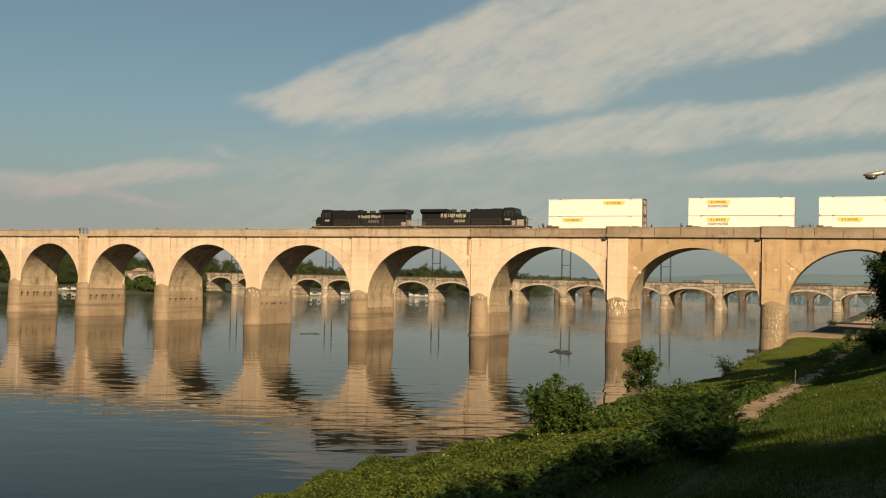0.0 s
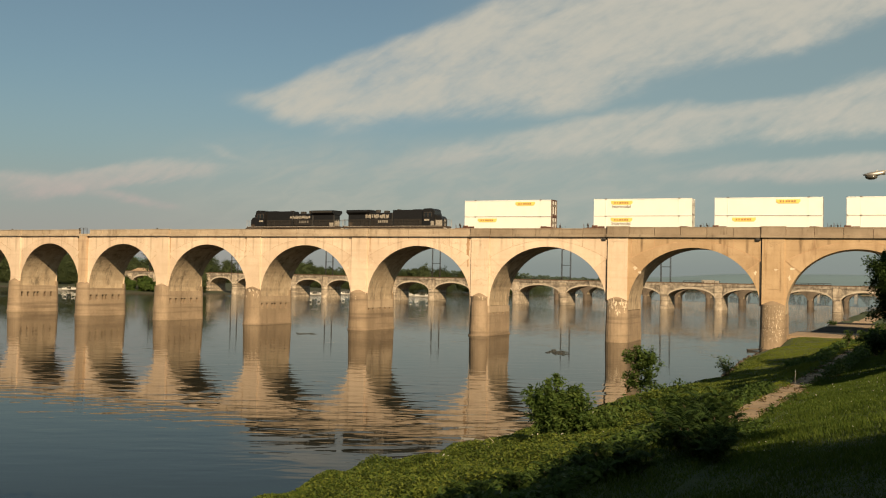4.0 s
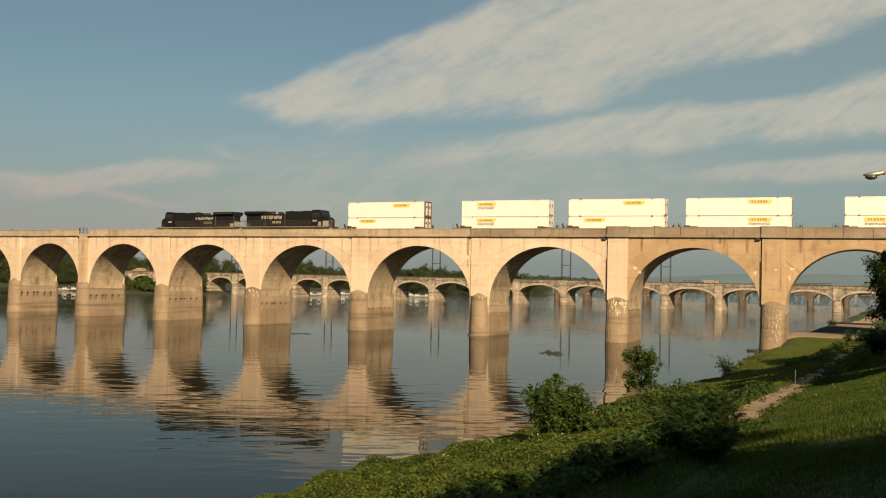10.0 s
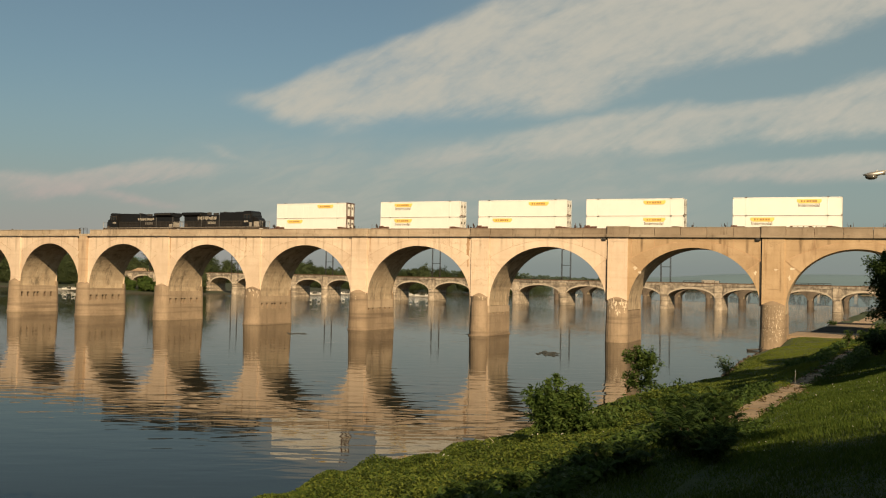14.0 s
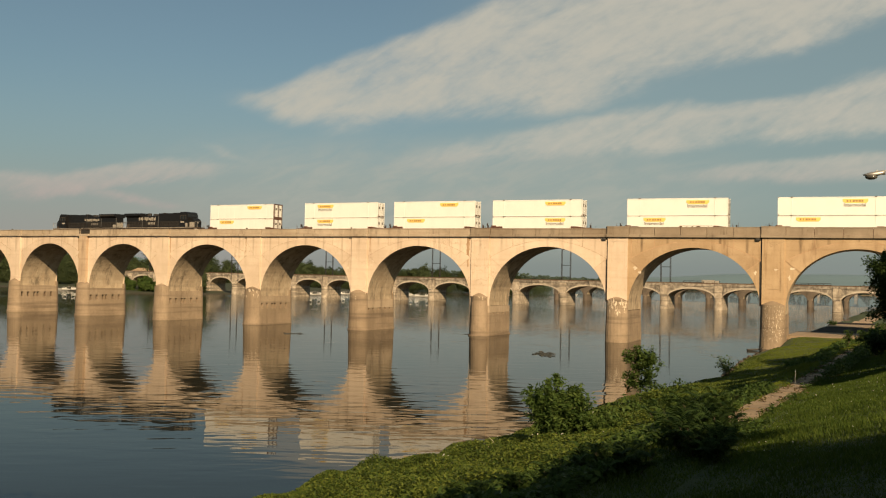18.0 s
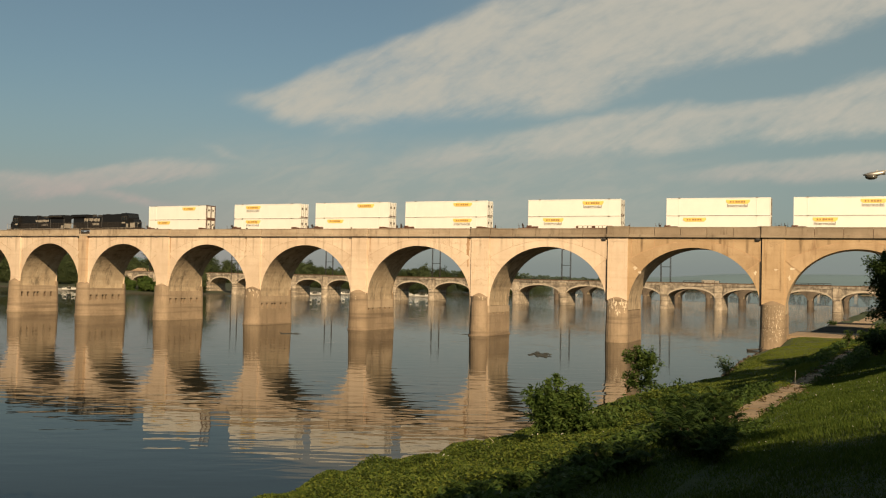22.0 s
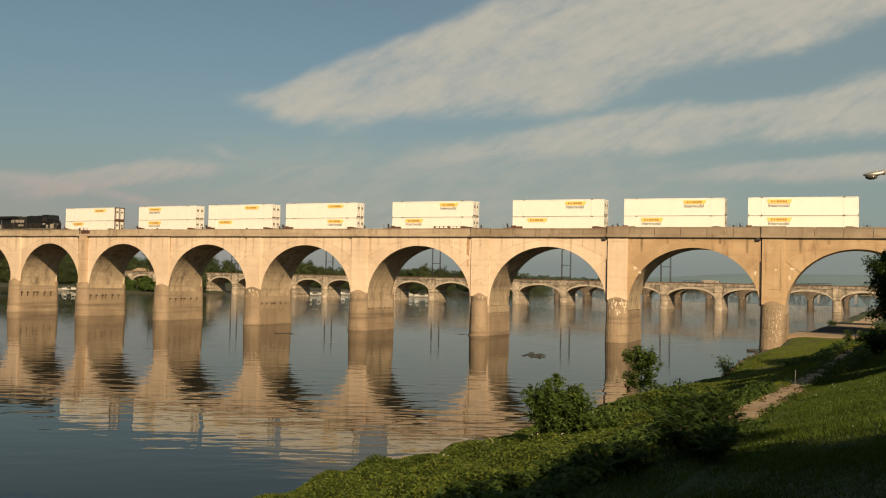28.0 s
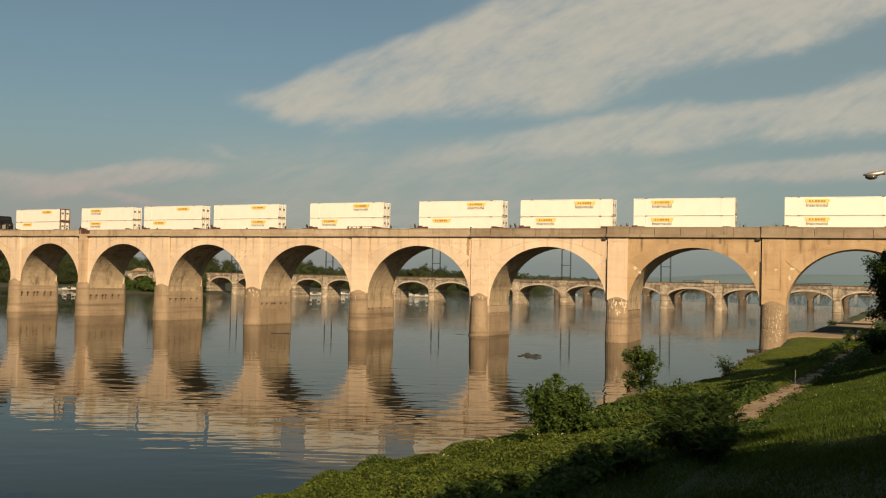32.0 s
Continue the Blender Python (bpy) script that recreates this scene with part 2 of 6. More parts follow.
def concrete(name, base, dark, pale, streak=0.5, pits=0.02, joint=0.0, lifts=0.22, blotch=0.22, drip=0.7, lime=0.0):
    mat, n, b = material(name)
    p = n.place()
    big = n.noise(p, blotch, 5, 0.6, 0.3)
    fine_ = n.noise(p, 3.0, 6, 0.65)
    run = n.noise(n.scaled(p, (0.8, 0.8, 0.09)), 1.0, 5, 0.65)
    lift = n.noise(n.scaled(p, (0.05, 0.05, 1.1)), 1.0, 3, 0.5)
    c = n.mix(n.step(big, 0.35, 0.7), base, pale)
    c = n.mix(n.mul(n.step(run, 0.52, 0.75), streak), c, dark)
    c = n.mix(n.mul(n.step(lift, 0.5, 0.68), lifts), c, dark)
    c = n.mix(n.mul(n.step(fine_, 0.55, 0.8), 0.35), c, dark)
    r = n.node("ShaderNodeObjectInfo").outputs["Random"]
    c = n.mix(n.mul(r, 0.16), c, dark)
    if lime:
        # pale lime washed down, and dark damp patches with uneven rims
        wash = n.noise(n.scaled(p, (1.3, 1.3, 0.16)), 1.0, 5, 0.65, 0.15)
        damp = n.noise(n.scaled(p, (0.5, 0.5, 0.28)), 1.0, 7, 0.7, 0.15)
        c = n.mix(n.mul(n.step(damp, 0.48, 0.72), lime), c, tuple(x * 0.8 for x in dark))
        c = n.mix(n.mul(n.step(wash, 0.56, 0.72), lime), c, tuple(x * 1.12 for x in pale))
    if joint:
        vor = n.t.nodes.new("ShaderNodeTexVoronoi")
        vor.feature = "DISTANCE_TO_EDGE"
        wob = n.node("ShaderNodeTexNoise", Vector=p, Scale=0.5, Detail=4.0).outputs["Color"]
        bent = n.t.nodes.new("ShaderNodeMix")
        bent.data_type = "VECTOR"
        bent.inputs[0].default_value = 0.9
        n.put(bent.inputs[4], p)
        add_ = n.t.nodes.new("ShaderNodeVectorMath")
        add_.operation = "MULTIPLY_ADD"
        n.put(add_.inputs[0], wob)
        add_.inputs[1].default_value = (5, 5, 5)
        n.put(add_.inputs[2], p)
        n.put(bent.inputs[5], add_.outputs[0])
        n.put(vor.inputs["Vector"], bent.outputs[1])
        n.put(vor.inputs["Scale"], 0.16)
        crack = n.mul(n.step(n.add(vor.outputs["Distance"], n.mul(n.sub(fine_, 0.5), 0.05)), 0.016, 0.0), n.step(big, 0.48, 0.6))
        c = n.mix(n.mul(crack, 0.4), c, dark)
        # dark water stains that run down from the joints of the parapet
        xyz_ = n.node("ShaderNodeSeparateXYZ", Vector=n.coords("Object"))
        off_ = n.math("ABSOLUTE", n.sub(n.math("FRACT", n.add(n.math("DIVIDE", xyz_.outputs[0], joint), 0.5 + 50)), 0.5))
        off_ = n.add(n.mul(off_, joint), n.mul(n.sub(fine_, 0.5), 0.25))
        reach = n.step(n.add(xyz_.outputs[2], n.mul(n.sub(big, 0.5), 8.0)), 13.0, 16.0, 0.15, 1.0)
        blot = n.mul(n.mul(n.step(off_, 0.36, 0.02), reach), n.step(run, 0.3, 0.55))
        c = n.mix(n.mul(blot, drip), c, tuple(x * 0.55 for x in dark))
    finish(n, b, c, n.step(fine_, 0.2, 0.8, 0.75, 0.95), n.add(fine_, n.mul(big, 2.0)), pits)
    return mat


def plain(name, colour, rough=0.5, metal=0.0, vary=0.25, scale=2.0, bump=0.003):
    mat, n, b = material(name)
    p = n.coords("Object")
    a = n.noise(p, scale, 5, 0.6)
    g = n.noise(p, scale * 9, 3, 0.6)
    dark = tuple(x * (1 - vary) for x in colour)
    c = n.mix(n.step(a, 0.35, 0.7), colour, dark)
    c = n.mix(n.mul(n.step(g, 0.55, 0.75), 0.3), c, dark)
    finish(n, b, c, n.step(a, 0.2, 0.8, rough * 0.85, min(1.0, rough * 1.15)), g, bump, metal=metal)
    return mat


def foliage(name, a, b_, trans=0.35):
    mat, n, b = material(name)
    isl = n.t.nodes.new("ShaderNodeNewGeometry").outputs["Random Per Island"]
    big = n.noise(n.place(), 0.45, 3, 0.5)
    c = n.mix(isl, a, b_)
    c = n.mix(n.mul(n.step(big, 0.4, 0.7), 0.5), c, tuple(x * 0.62 for x in a))
    finish(n, b, c, 0.55)
    b.inputs["Specular IOR Level"].default_value = 0.1
    tr = n.node("ShaderNodeBsdfTranslucent", Color=n.mix(0.5, c, tuple(x * 1.3 for x in b_)))
    mx = n.node("ShaderNodeMixShader", Fac=trans)
    n.t.links.new(b.outputs[0], mx.inputs[1])
    n.t.links.new(tr.outputs[0], mx.inputs[2])
    n.t.links.new(mx.outputs[0], n.t.nodes["Material Output"].inputs["Surface"])
    return mat


M_CONC = concrete("pale_concrete", (0.555, 0.435, 0.325), (0.28, 0.185, 0.115), (0.65, 0.525, 0.40), 0.4, joint=(24.036 - 3.64) / 5, lifts=0.14, drip=0.35)
M_TAN = concrete("tan_streaked_concrete", (0.352, 0.243, 0.138), (0.155, 0.093, 0.047), (0.43, 0.308, 0.185), 0.75, joint=(24.036 - 3.64) / 5, drip=0.75, lime=0.15)
M_TANR = concrete("tan_arch_ring", (0.335, 0.23, 0.132), (0.155, 0.093, 0.048), (0.44, 0.316, 0.193), 0.75, lime=0.25)
M_PARAD = concrete("dark_streaked_parapet", (0.215, 0.165, 0.115), (0.075, 0.055, 0.036), (0.29, 0.23, 0.165), 0.75)
M_PARA = concrete("weathered_parapet", (0.345, 0.272, 0.192), (0.12, 0.088, 0.058), (0.44, 0.355, 0.26), 0.7, lime=0.25)
M_PIER = concrete("old_pier_concrete", (0.225, 0.167, 0.11), (0.10, 0.07, 0.046), (0.30, 0.225, 0.152), 0.45, 0.05, lifts=0.6, lime=0.32)
M_HEAD = concrete("pale_pier_head", (0.33, 0.255, 0.178), (0.14, 0.10, 0.066), (0.41, 0.32, 0.225), 0.5, 0.04, lifts=0.35, lime=0.3)
M_DULL = concrete("dull_pier_head", (0.268, 0.203, 0.138), (0.115, 0.082, 0.054), (0.345, 0.265, 0.183), 0.45, 0.05, lifts=0.5, lime=0.32)
M_SOFF = concrete("sooty_soffit", (0.375, 0.29, 0.195), (0.08, 0.06, 0.04), (0.48, 0.385, 0.27), 0.65, blotch=0.6, lime=0.75)
M_RUST = concrete("brown_stained_concrete", (0.40, 0.285, 0.185), (0.17, 0.105, 0.065), (0.47, 0.35, 0.235), 0.7)
M_STAIN = concrete("rusty_water_stain", (0.36, 0.225, 0.125), (0.17, 0.10, 0.055), (0.44, 0.30, 0.185), 0.9, blotch=0.9)
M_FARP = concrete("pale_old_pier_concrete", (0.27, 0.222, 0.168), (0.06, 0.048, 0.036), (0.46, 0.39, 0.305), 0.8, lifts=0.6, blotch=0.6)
M_FARC = concrete("grey_old_concrete", (0.15, 0.125, 0.098), (0.038, 0.031, 0.025), (0.38, 0.33, 0.265), 0.9, lifts=0.5, blotch=0.75)
# the ring's bright sunlit edge is put into this paler concrete colour
M_RING = concrete("sunlit_ring_concrete", (0.34, 0.29, 0.23), (0.08, 0.065, 0.05), (0.46, 0.40, 0.325), 0.7, lifts=0.2, blotch=0.6)
M_BOAT = plain("weathered_white_hull", (0.42, 0.41, 0.38), 0.5, 0, 0.2)
M_THIRD = concrete("brown_old_stone", (0.085, 0.066, 0.048), (0.04, 0.03, 0.022), (0.13, 0.10, 0.075), 0.6)
M_BALL = plain("ballast", (0.16, 0.14, 0.12), 0.95, 0, 0.5, 8.0, 0.05)
M_STEEL = plain("rusty_rail", (0.13, 0.08, 0.05), 0.6, 0.4, 0.4)
M_BLACK = plain("dusty_black_paint", (0.0085, 0.0075, 0.0072), 0.45, 0, 0.5)
M_DOOR = plain("dusty_black_door", (0.015, 0.0115, 0.009), 0.75, 0, 0.5)
M_DUST = plain("dusty_brown_black", (0.055, 0.038, 0.026), 0.8, 0, 0.5)
M_SPALL = plain("pale_spalled_concrete", (0.64, 0.53, 0.40), 0.95, 0, 0.25, 3.0)
M_SPALL2 = plain("dull_lime_stain", (0.52, 0.44, 0.335), 0.95, 0, 0.35, 3.0)
M_GREASE = plain("dusty_black_steel", (0.03, 0.026, 0.022), 0.75, 0.0, 0.4)
M_WHITE = plain("white_paint", (0.75, 0.72, 0.66), 0.5, 0, 0.12)
M_FADED = plain("faded_white_paint", (0.33, 0.295, 0.25), 0.6, 0, 0.5, 3.0)
M_GLASS = plain("dark_glass", (0.01, 0.012, 0.014), 0.05, 0, 0.1)
M_BOX = plain("white_container_paint", (0.71, 0.695, 0.65), 0.42, 0, 0.05, 0.6, 0.002)
M_SEAM = plain("dark_seam", (0.16, 0.14, 0.11), 0.7, 0, 0.3)
M_YELL = plain("yellow_badge", (0.80, 0.54, 0.14), 0.5, 0, 0.1)
M_BADGE = plain("red_brown_badge", (0.33, 0.20, 0.07), 0.5, 0, 0.1)
M_WORD = plain("dark_grey_lettering", (0.19, 0.175, 0.155), 0.6, 0, 0.1)
M_GREY = plain("grey_lettering", (0.15, 0.135, 0.12), 0.6, 0, 0.1)
M_WELL = plain("oxide_brown_steel", (0.10, 0.045, 0.028), 0.7, 0.0, 0.45)
M_POLE = plain("dark_steel_pole", (0.014, 0.014, 0.014), 0.8, 0.0, 0.3)
M_ALU = plain("weathered_aluminium", (0.42, 0.40, 0.37), 0.45, 0.7, 0.2)
M_LENS = plain("lamp_lens", (0.07, 0.068, 0.06), 0.2, 0, 0.15)
M_PATH = concrete("worn_path_concrete", (0.235, 0.168, 0.102), (0.075, 0.053, 0.031), (0.31, 0.228, 0.146), 0.8, blotch=0.6)
M_WALK = concrete("pale_walk_concrete", (0.33, 0.232, 0.142), (0.10, 0.07, 0.04), (0.41, 0.30, 0.195), 0.8, blotch=0.6)
M_ROCK = plain("shore_rock", (0.085, 0.066, 0.046), 0.95, 0, 0.5, 3.0, 0.03)
# near-black base colour that stands for shadow on the yard
M_SHADOW = plain("shadow_dark_slab", (0.032, 0.028, 0.024), 0.9, 0, 0.3, 1.5, 0.01)
M_SHADOW.node_tree.nodes["Principled BSDF"].inputs["Specular IOR Level"].default_value = 0.05
M_BARK = plain("bark", (0.10, 0.075, 0.05), 0.95, 0, 0.5, 6.0, 0.02)
M_LEAF1 = foliage("bank_leaves", (0.044, 0.076, 0.014), (0.148, 0.174, 0.034))
M_LEAF2 = foliage("shrub_leaves", (0.040, 0.076, 0.018), (0.095, 0.135, 0.032))
M_LEAF3 = foliage("dark_tree_leaves", (0.026, 0.052, 0.015), (0.062, 0.096, 0.026))
M_FAR = foliage("island_tree_leaves", (0.048, 0.066, 0.029), (0.070, 0.090, 0.038), 0.3)
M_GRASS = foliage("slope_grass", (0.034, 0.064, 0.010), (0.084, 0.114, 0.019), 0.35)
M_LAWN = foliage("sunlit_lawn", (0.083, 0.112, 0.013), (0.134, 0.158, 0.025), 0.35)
M_LITTER = foliage("dry_leaf_litter", (0.055, 0.036, 0.018), (0.11, 0.075, 0.04), 0.1)
M_BLOOM = foliage("pale_clover", (0.42, 0.42, 0.34), (0.55, 0.54, 0.46), 0.2)
M_WEED = plain("drifting_scum", (0.036, 0.039, 0.033), 0.85, 0, 0.4)


def water_material():
    mat, n, b = material("river_water")
    p = n.place()
    long_ = n.noise(n.scaled(p, (0.22, 0.7, 1), (0, 0, radians(-26))), 1.0, 2, 0.5, 0.4)
    short = n.noise(n.scaled(p, (0.7, 2.2, 1), (0, 0, radians(-32))), 1.0, 3, 0.5)
    calm = n.step(n.noise(n.scaled(p, (0.010, 0.022, 1)), 1.0, 2, 0.5), 0.35, 0.65, 0.45, 1.0)
    far_ = n.node("ShaderNodeSeparateXYZ", Vector=p).outputs[1]
    calm = n.mul(calm, n.mul(n.step(far_, 15.0, 130.0, 1.0, 0.8), n.step(far_, -125.0, -60.0, 0.55, 1.0)))
    swell = n.noise(n.scaled(p, (0.035, 0.9, 1), (0, 0, radians(-24))), 1.0, 2, 0.5)
    mid_ = n.noise(n.scaled(p, (0.21, 0.42, 1), (0, 0, radians(-28))), 1.0, 2.0, 0.5, 0.4)
    band = n.mul(n.step(far_, -128.0, -112.0, 0.15, 1.0), n.step(far_, -40.0, -88.0, 0.06, 1.0))
    h = n.add(n.mul(n.add(n.add(n.mul(long_, 0.9), n.mul(short, 0.05)), n.mul(mid_, n.mul(band, 3.2))), calm), n.mul(swell, n.step(far_, 10.0, 150.0, 0.0, 2.8)))
    finish(n, b, (0.008, 0.012, 0.011), 0.01, h, 0.031)
    b.inputs["IOR"].default_value = 1.14
    # silt in the water dims the mirror a little
    silt = n.node("ShaderNodeBsdfDiffuse", Color=(0.15, 0.10, 0.05))
    mx = n.node("ShaderNodeMixShader", Fac=0.035)
    n.t.links.new(b.outputs[0], mx.inputs[1])
    n.t.links.new(silt.outputs[0], mx.inputs[2])
    n.t.links.new(mx.outputs[0], n.t.nodes["Material Output"].inputs["Surface"])
    return mat


def ground_material():
    mat, n, b = material("bank_ground")
    p = n.place()
    big = n.noise(p, 0.12, 4, 0.6)
    mid = n.noise(p, 1.1, 5, 0.65)
    fine_ = n.noise(p, 9.0, 4, 0.7)
    green = n.mix(n.step(mid, 0.3, 0.7), (0.026, 0.044, 0.009), (0.05, 0.07, 0.015))
    green = n.mix(n.mul(n.step(fine_, 0.45, 0.7), 0.5), green, (0.018, 0.03, 0.008))
    soil = n.mix(fine_, (0.14, 0.10, 0.065), (0.22, 0.17, 0.11))
    z = n.node("ShaderNodeSeparateXYZ", Vector=p).outputs[2]
    wet = n.step(n.add(z, n.mul(n.sub(mid, 0.5), 1.2)), 0.7, 0.25)
    bare = n.math("MAXIMUM", n.mul(n.step(big, 0.62, 0.72), 0.6), wet)
    x_ = n.node("ShaderNodeSeparateXYZ", Vector=p).outputs[0]
    green = n.mix(n.step(n.add(x_, n.mul(mid, 20.0)), -120.0, -160.0), green, n.mix(fine_, (0.016, 0.024, 0.010), (0.034, 0.044, 0.018)))
    soil = n.mix(n.step(x_, -120.0, -160.0), soil, (0.038, 0.034, 0.020))
    finish(n, b, n.mix(bare, green, soil), 0.95, n.add(mid, fine_), 0.08)
    return mat


def smooth(a, b, v):
    t = np.clip((v - a) / (b - a), 0, 1)
    return t * t * (3 - 2 * t)


def shore(y):
    """x of the water's edge on the town side."""
    return 0.4 + 1.6 * np.sin(y * 0.021 + 0.6) + 0.7 * np.sin(y * 0.11) - 1.5 * smooth(-90, -150, y) + 3.3 * np.exp(-((y + 62) / 16.0) ** 2)


def rough_ground(x, y):
    return 0.5 * np.sin(x * 0.31 + 1.3 * np.sin(y * 0.17)) * np.cos(y * 0.23 + 0.7 * np.sin(x * 0.21)) + 0.3 * np.sin(x * 0.83 + y * 0.57)


def path_line(y):
    """x and z of the riverside path."""
    y = np.asarray(y, float)
    return np.interp(y, [-200, -124, -103, -75, -49, -7, 40], [16.2, 16.05, 15.95, 15.55, 14.75, 14.7, 15.0]), 2.1 - 0.0235 * np.clip(y, -130, 0)


def height(x, y):
    """The ground: town bank, river bed, island and far country."""
    x, y = np.asarray(x, float), np.asarray(y, float)
    edge = shore(y)
    e = x - edge
    bed = np.clip(e * 0.35, -2.5, 0.0)
    px_, pz = path_line(y)
    t = e / (px_ - 1.2 - edge)
    low = np.interp(e, [0, 1.2, 4], [0.0, 0.7, 1.35])
    bank = np.where(e < 4, low, 1.35 + (pz - 1.35) * np.clip((e - 4) / (px_ - 5.2 - edge), 0, 1) ** 1.35)
    lawn = pz + np.minimum(0.33 * np.clip(x - px_ - 1.2, 0, None), 8.7 - pz)
    z = np.where(e < 0, bed, np.where(t < 1, bank, lawn))
    off_path = np.clip(np.abs(x - px_) - 1.0, 0, 1)
    z = z + np.where(e > 1.0, 0.10 * rough_ground(x * 1.7, y * 1.7), 0.0) * off_path
    # the knoll on which the camera stands
    z = np.maximum(z, 8.42 - 0.24 * np.clip(np.hypot(x - 23.0, y + 162.4) - 2.5, 0, None))
    # level ground under the bridge and the paved landing
    land = smooth(-6, -1, y) * smooth(100, 84, y) * smooth(0.6, 1.5, e) * smooth(17, 14, e)
    z = z * (1 - land) + 1.8 * land
    # wooded island to the left, behind the railway bridge
    isl = 3.2 * smooth(150, 55, np.hypot((x + 470) / 1.55, (y - 330) / 1.0))
    isl = np.maximum(isl, 3.2 * smooth(46, 16, np.hypot(x + 304, y - 206)))
    isl = np.maximum(isl, 4.6 * smooth(44, 16, np.hypot(x + 356, y - 252)))
    z = np.maximum(z, np.where(isl > 0.05, isl - 0.4, -3))
    # low spit behind the road bridge, and country beyond the river
    z = np.maximum(z, 3.2 * smooth(885, 905, y) * smooth(1010, 980, y) * smooth(-380, -330, x) - 2.2)
    far = smooth(1150, 1300, y) * 6 + smooth(-900, -1000, x) * 8
    return np.maximum(z, np.where(far > 0.01, far - 1.0, -3.0))


def axis(knots):
    out = []
    for (a, step), (b, _) in zip(knots, knots[1:]):
        out += list(np.arange(a, b - 1e-6, step))
    return np.array(out + [knots[-1][0]])


def build_ground():
    gx = axis([(-4500, 350), (-1100, 60), (-700, 20), (-360, 8), (-270, 20), (-25, 2.5), (-6, 0.55), (30, 3), (60, 40), (300, 300), (4500, 1)])
    gy = axis([(-4500, 400), (-400, 40), (-190, 6), (-170, 0.9), (-60, 1.5), (45, 4), (120, 12), (520, 60), (860, 12), (1020, 60), (1100, 30), (1400, 300), (4800, 1)])
    X, Y = np.meshgrid(gx, gy)
    Z = height(X, Y)
    v = np.stack([X, Y, Z], -1).reshape(-1, 3)
    nx, ny = len(gx), len(gy)
    i = (np.arange(ny - 1)[:, None] * nx + np.arange(nx - 1)[None]).ravel()
    f = np.stack([i, i + 1, i + nx + 1, i + nx], 1)
    me = mesh_of("ground", v, f)
    solid("ground", me, ground_material(), "grassy earth river bank sloping to the water", "ground", kind="structure", smooth=True)


build_ground()
bm = bmesh.new()
bmesh.ops.create_grid(bm, x_segments=1, y_segments=1, size=4600)
solid("water", bm, water_material(), "calm brown-grey river with small ripples mirroring the bridge", "river", kind="structure")

# ---------------------------------------------------------------- railway bridge
SPRING, CROWN, HALF = 5.9, 15.36, 10.22
CORN, TOP, RAIL = 16.95, 18.6, 17.33
PIL = 3.6


def arch_z(x):
    return SPRING + (CROWN - SPRING) * math.sqrt(max(0.0, 1 - (x / HALF) ** 2))


def ring_z(x):
    """Upper edge of the arch ring."""
    return min(16.5, CROWN + 1.02 - 0.0285 * x * x)


def arch_block(half, top, depth, foot, n=36):
    """Half-filled bay: a wall with an arched opening, from -half to half."""
    bm = bmesh.new()
    xs = [HALF * math.sin(math.pi * (i / n - 0.5)) for i in range(n + 1)]
    out = [(-half, foot), (-HALF, foot)] + [(x, arch_z(x)) for x in xs] + [(HALF, foot), (half, foot), (half, top), (-half, top)]
    lo = [(x, z) for x, z in out[1:-3]]
    # split in columns so that faces stay convex
    a = []
    for y in (0.0, depth):
        row = []
        for x, z in lo:
            row.append((bm.verts.new((x, y, z)), bm.verts.new((x, y, top))))
        a.append(row)
    ends = [[(bm.verts.new((s * half, y, foot)), bm.verts.new((s * half, y, top))) for y in (0.0, depth)] for s in (-1, 1)]
    for r in a:
        for p, q in zip(r, r[1:]):
            if abs(p[0].co.x - q[0].co.x) > 1e-6:
                bm.faces.new((p[0], q[0], q[1], p[1]))
    f, bk = a
    for i in range(len(f) - 1):
        bm.faces.new((f[i][0], bk[i][0], bk[i + 1][0], f[i + 1][0])).material_index = 1
        if abs(f[i][1].co.x - f[i + 1][1].co.x) > 1e-6:
            bm.faces.new((f[i][1], f[i + 1][1], bk[i + 1][1], bk[i][1]))
    for s, e, c in ((-1, ends[0], 0), (1, ends[1], -1)):
        fr, re = e
        bm.faces.new((fr[0], f[c][0], f[c][1], fr[1]))
        bm.faces.new((re[0], bk[c][0], bk[c][1], re[1]))
        bm.faces.new((fr[0], re[0], re[1], fr[1]))
        bm.faces.new((fr[0], re[0], bk[c][0], f[c][0]))
        bm.faces.new((fr[1], re[1], bk[c][1], f[c][1]))
    bmesh.ops.remove_doubles(bm, verts=bm.verts[:], dist=1e-4)
    bmesh.ops.recalc_face_normals(bm, faces=bm.faces[:])
    return bm


RING_END, RING_EDGE = 8.05, 10.18     # where the radial joint meets the intrados and the pilaster


def ring_mesh(proud=0.06):
    """The arch ring, thicker towards its haunches, ended by radial joints and a little proud of the wall."""
    bm = bmesh.new()
    n = 30
    cols = []
    for i in range(n + 1):
        a = math.sin(math.pi * (i / n - 0.5))
        x, xo = RING_END * a, RING_EDGE * a
        lo, hi = (x, arch_z(x) + 0.004), (xo, ring_z(xo))
        cols.append([bm.verts.new((p[0], y, p[1])) for y, p in ((0.02, lo), (-proud, lo), (-proud, hi), (0.02, hi))])
    for a, b in zip(cols, cols[1:]):
        for i in range(4):
            j = (i + 1) % 4
            bm.faces.new((a[i], b[i], b[j], a[j]))
    bm.faces.new(cols[0])
    bm.faces.new(cols[-1][::-1])
    bmesh.ops.recalc_face_normals(bm, faces=bm.faces[:])
    return bm


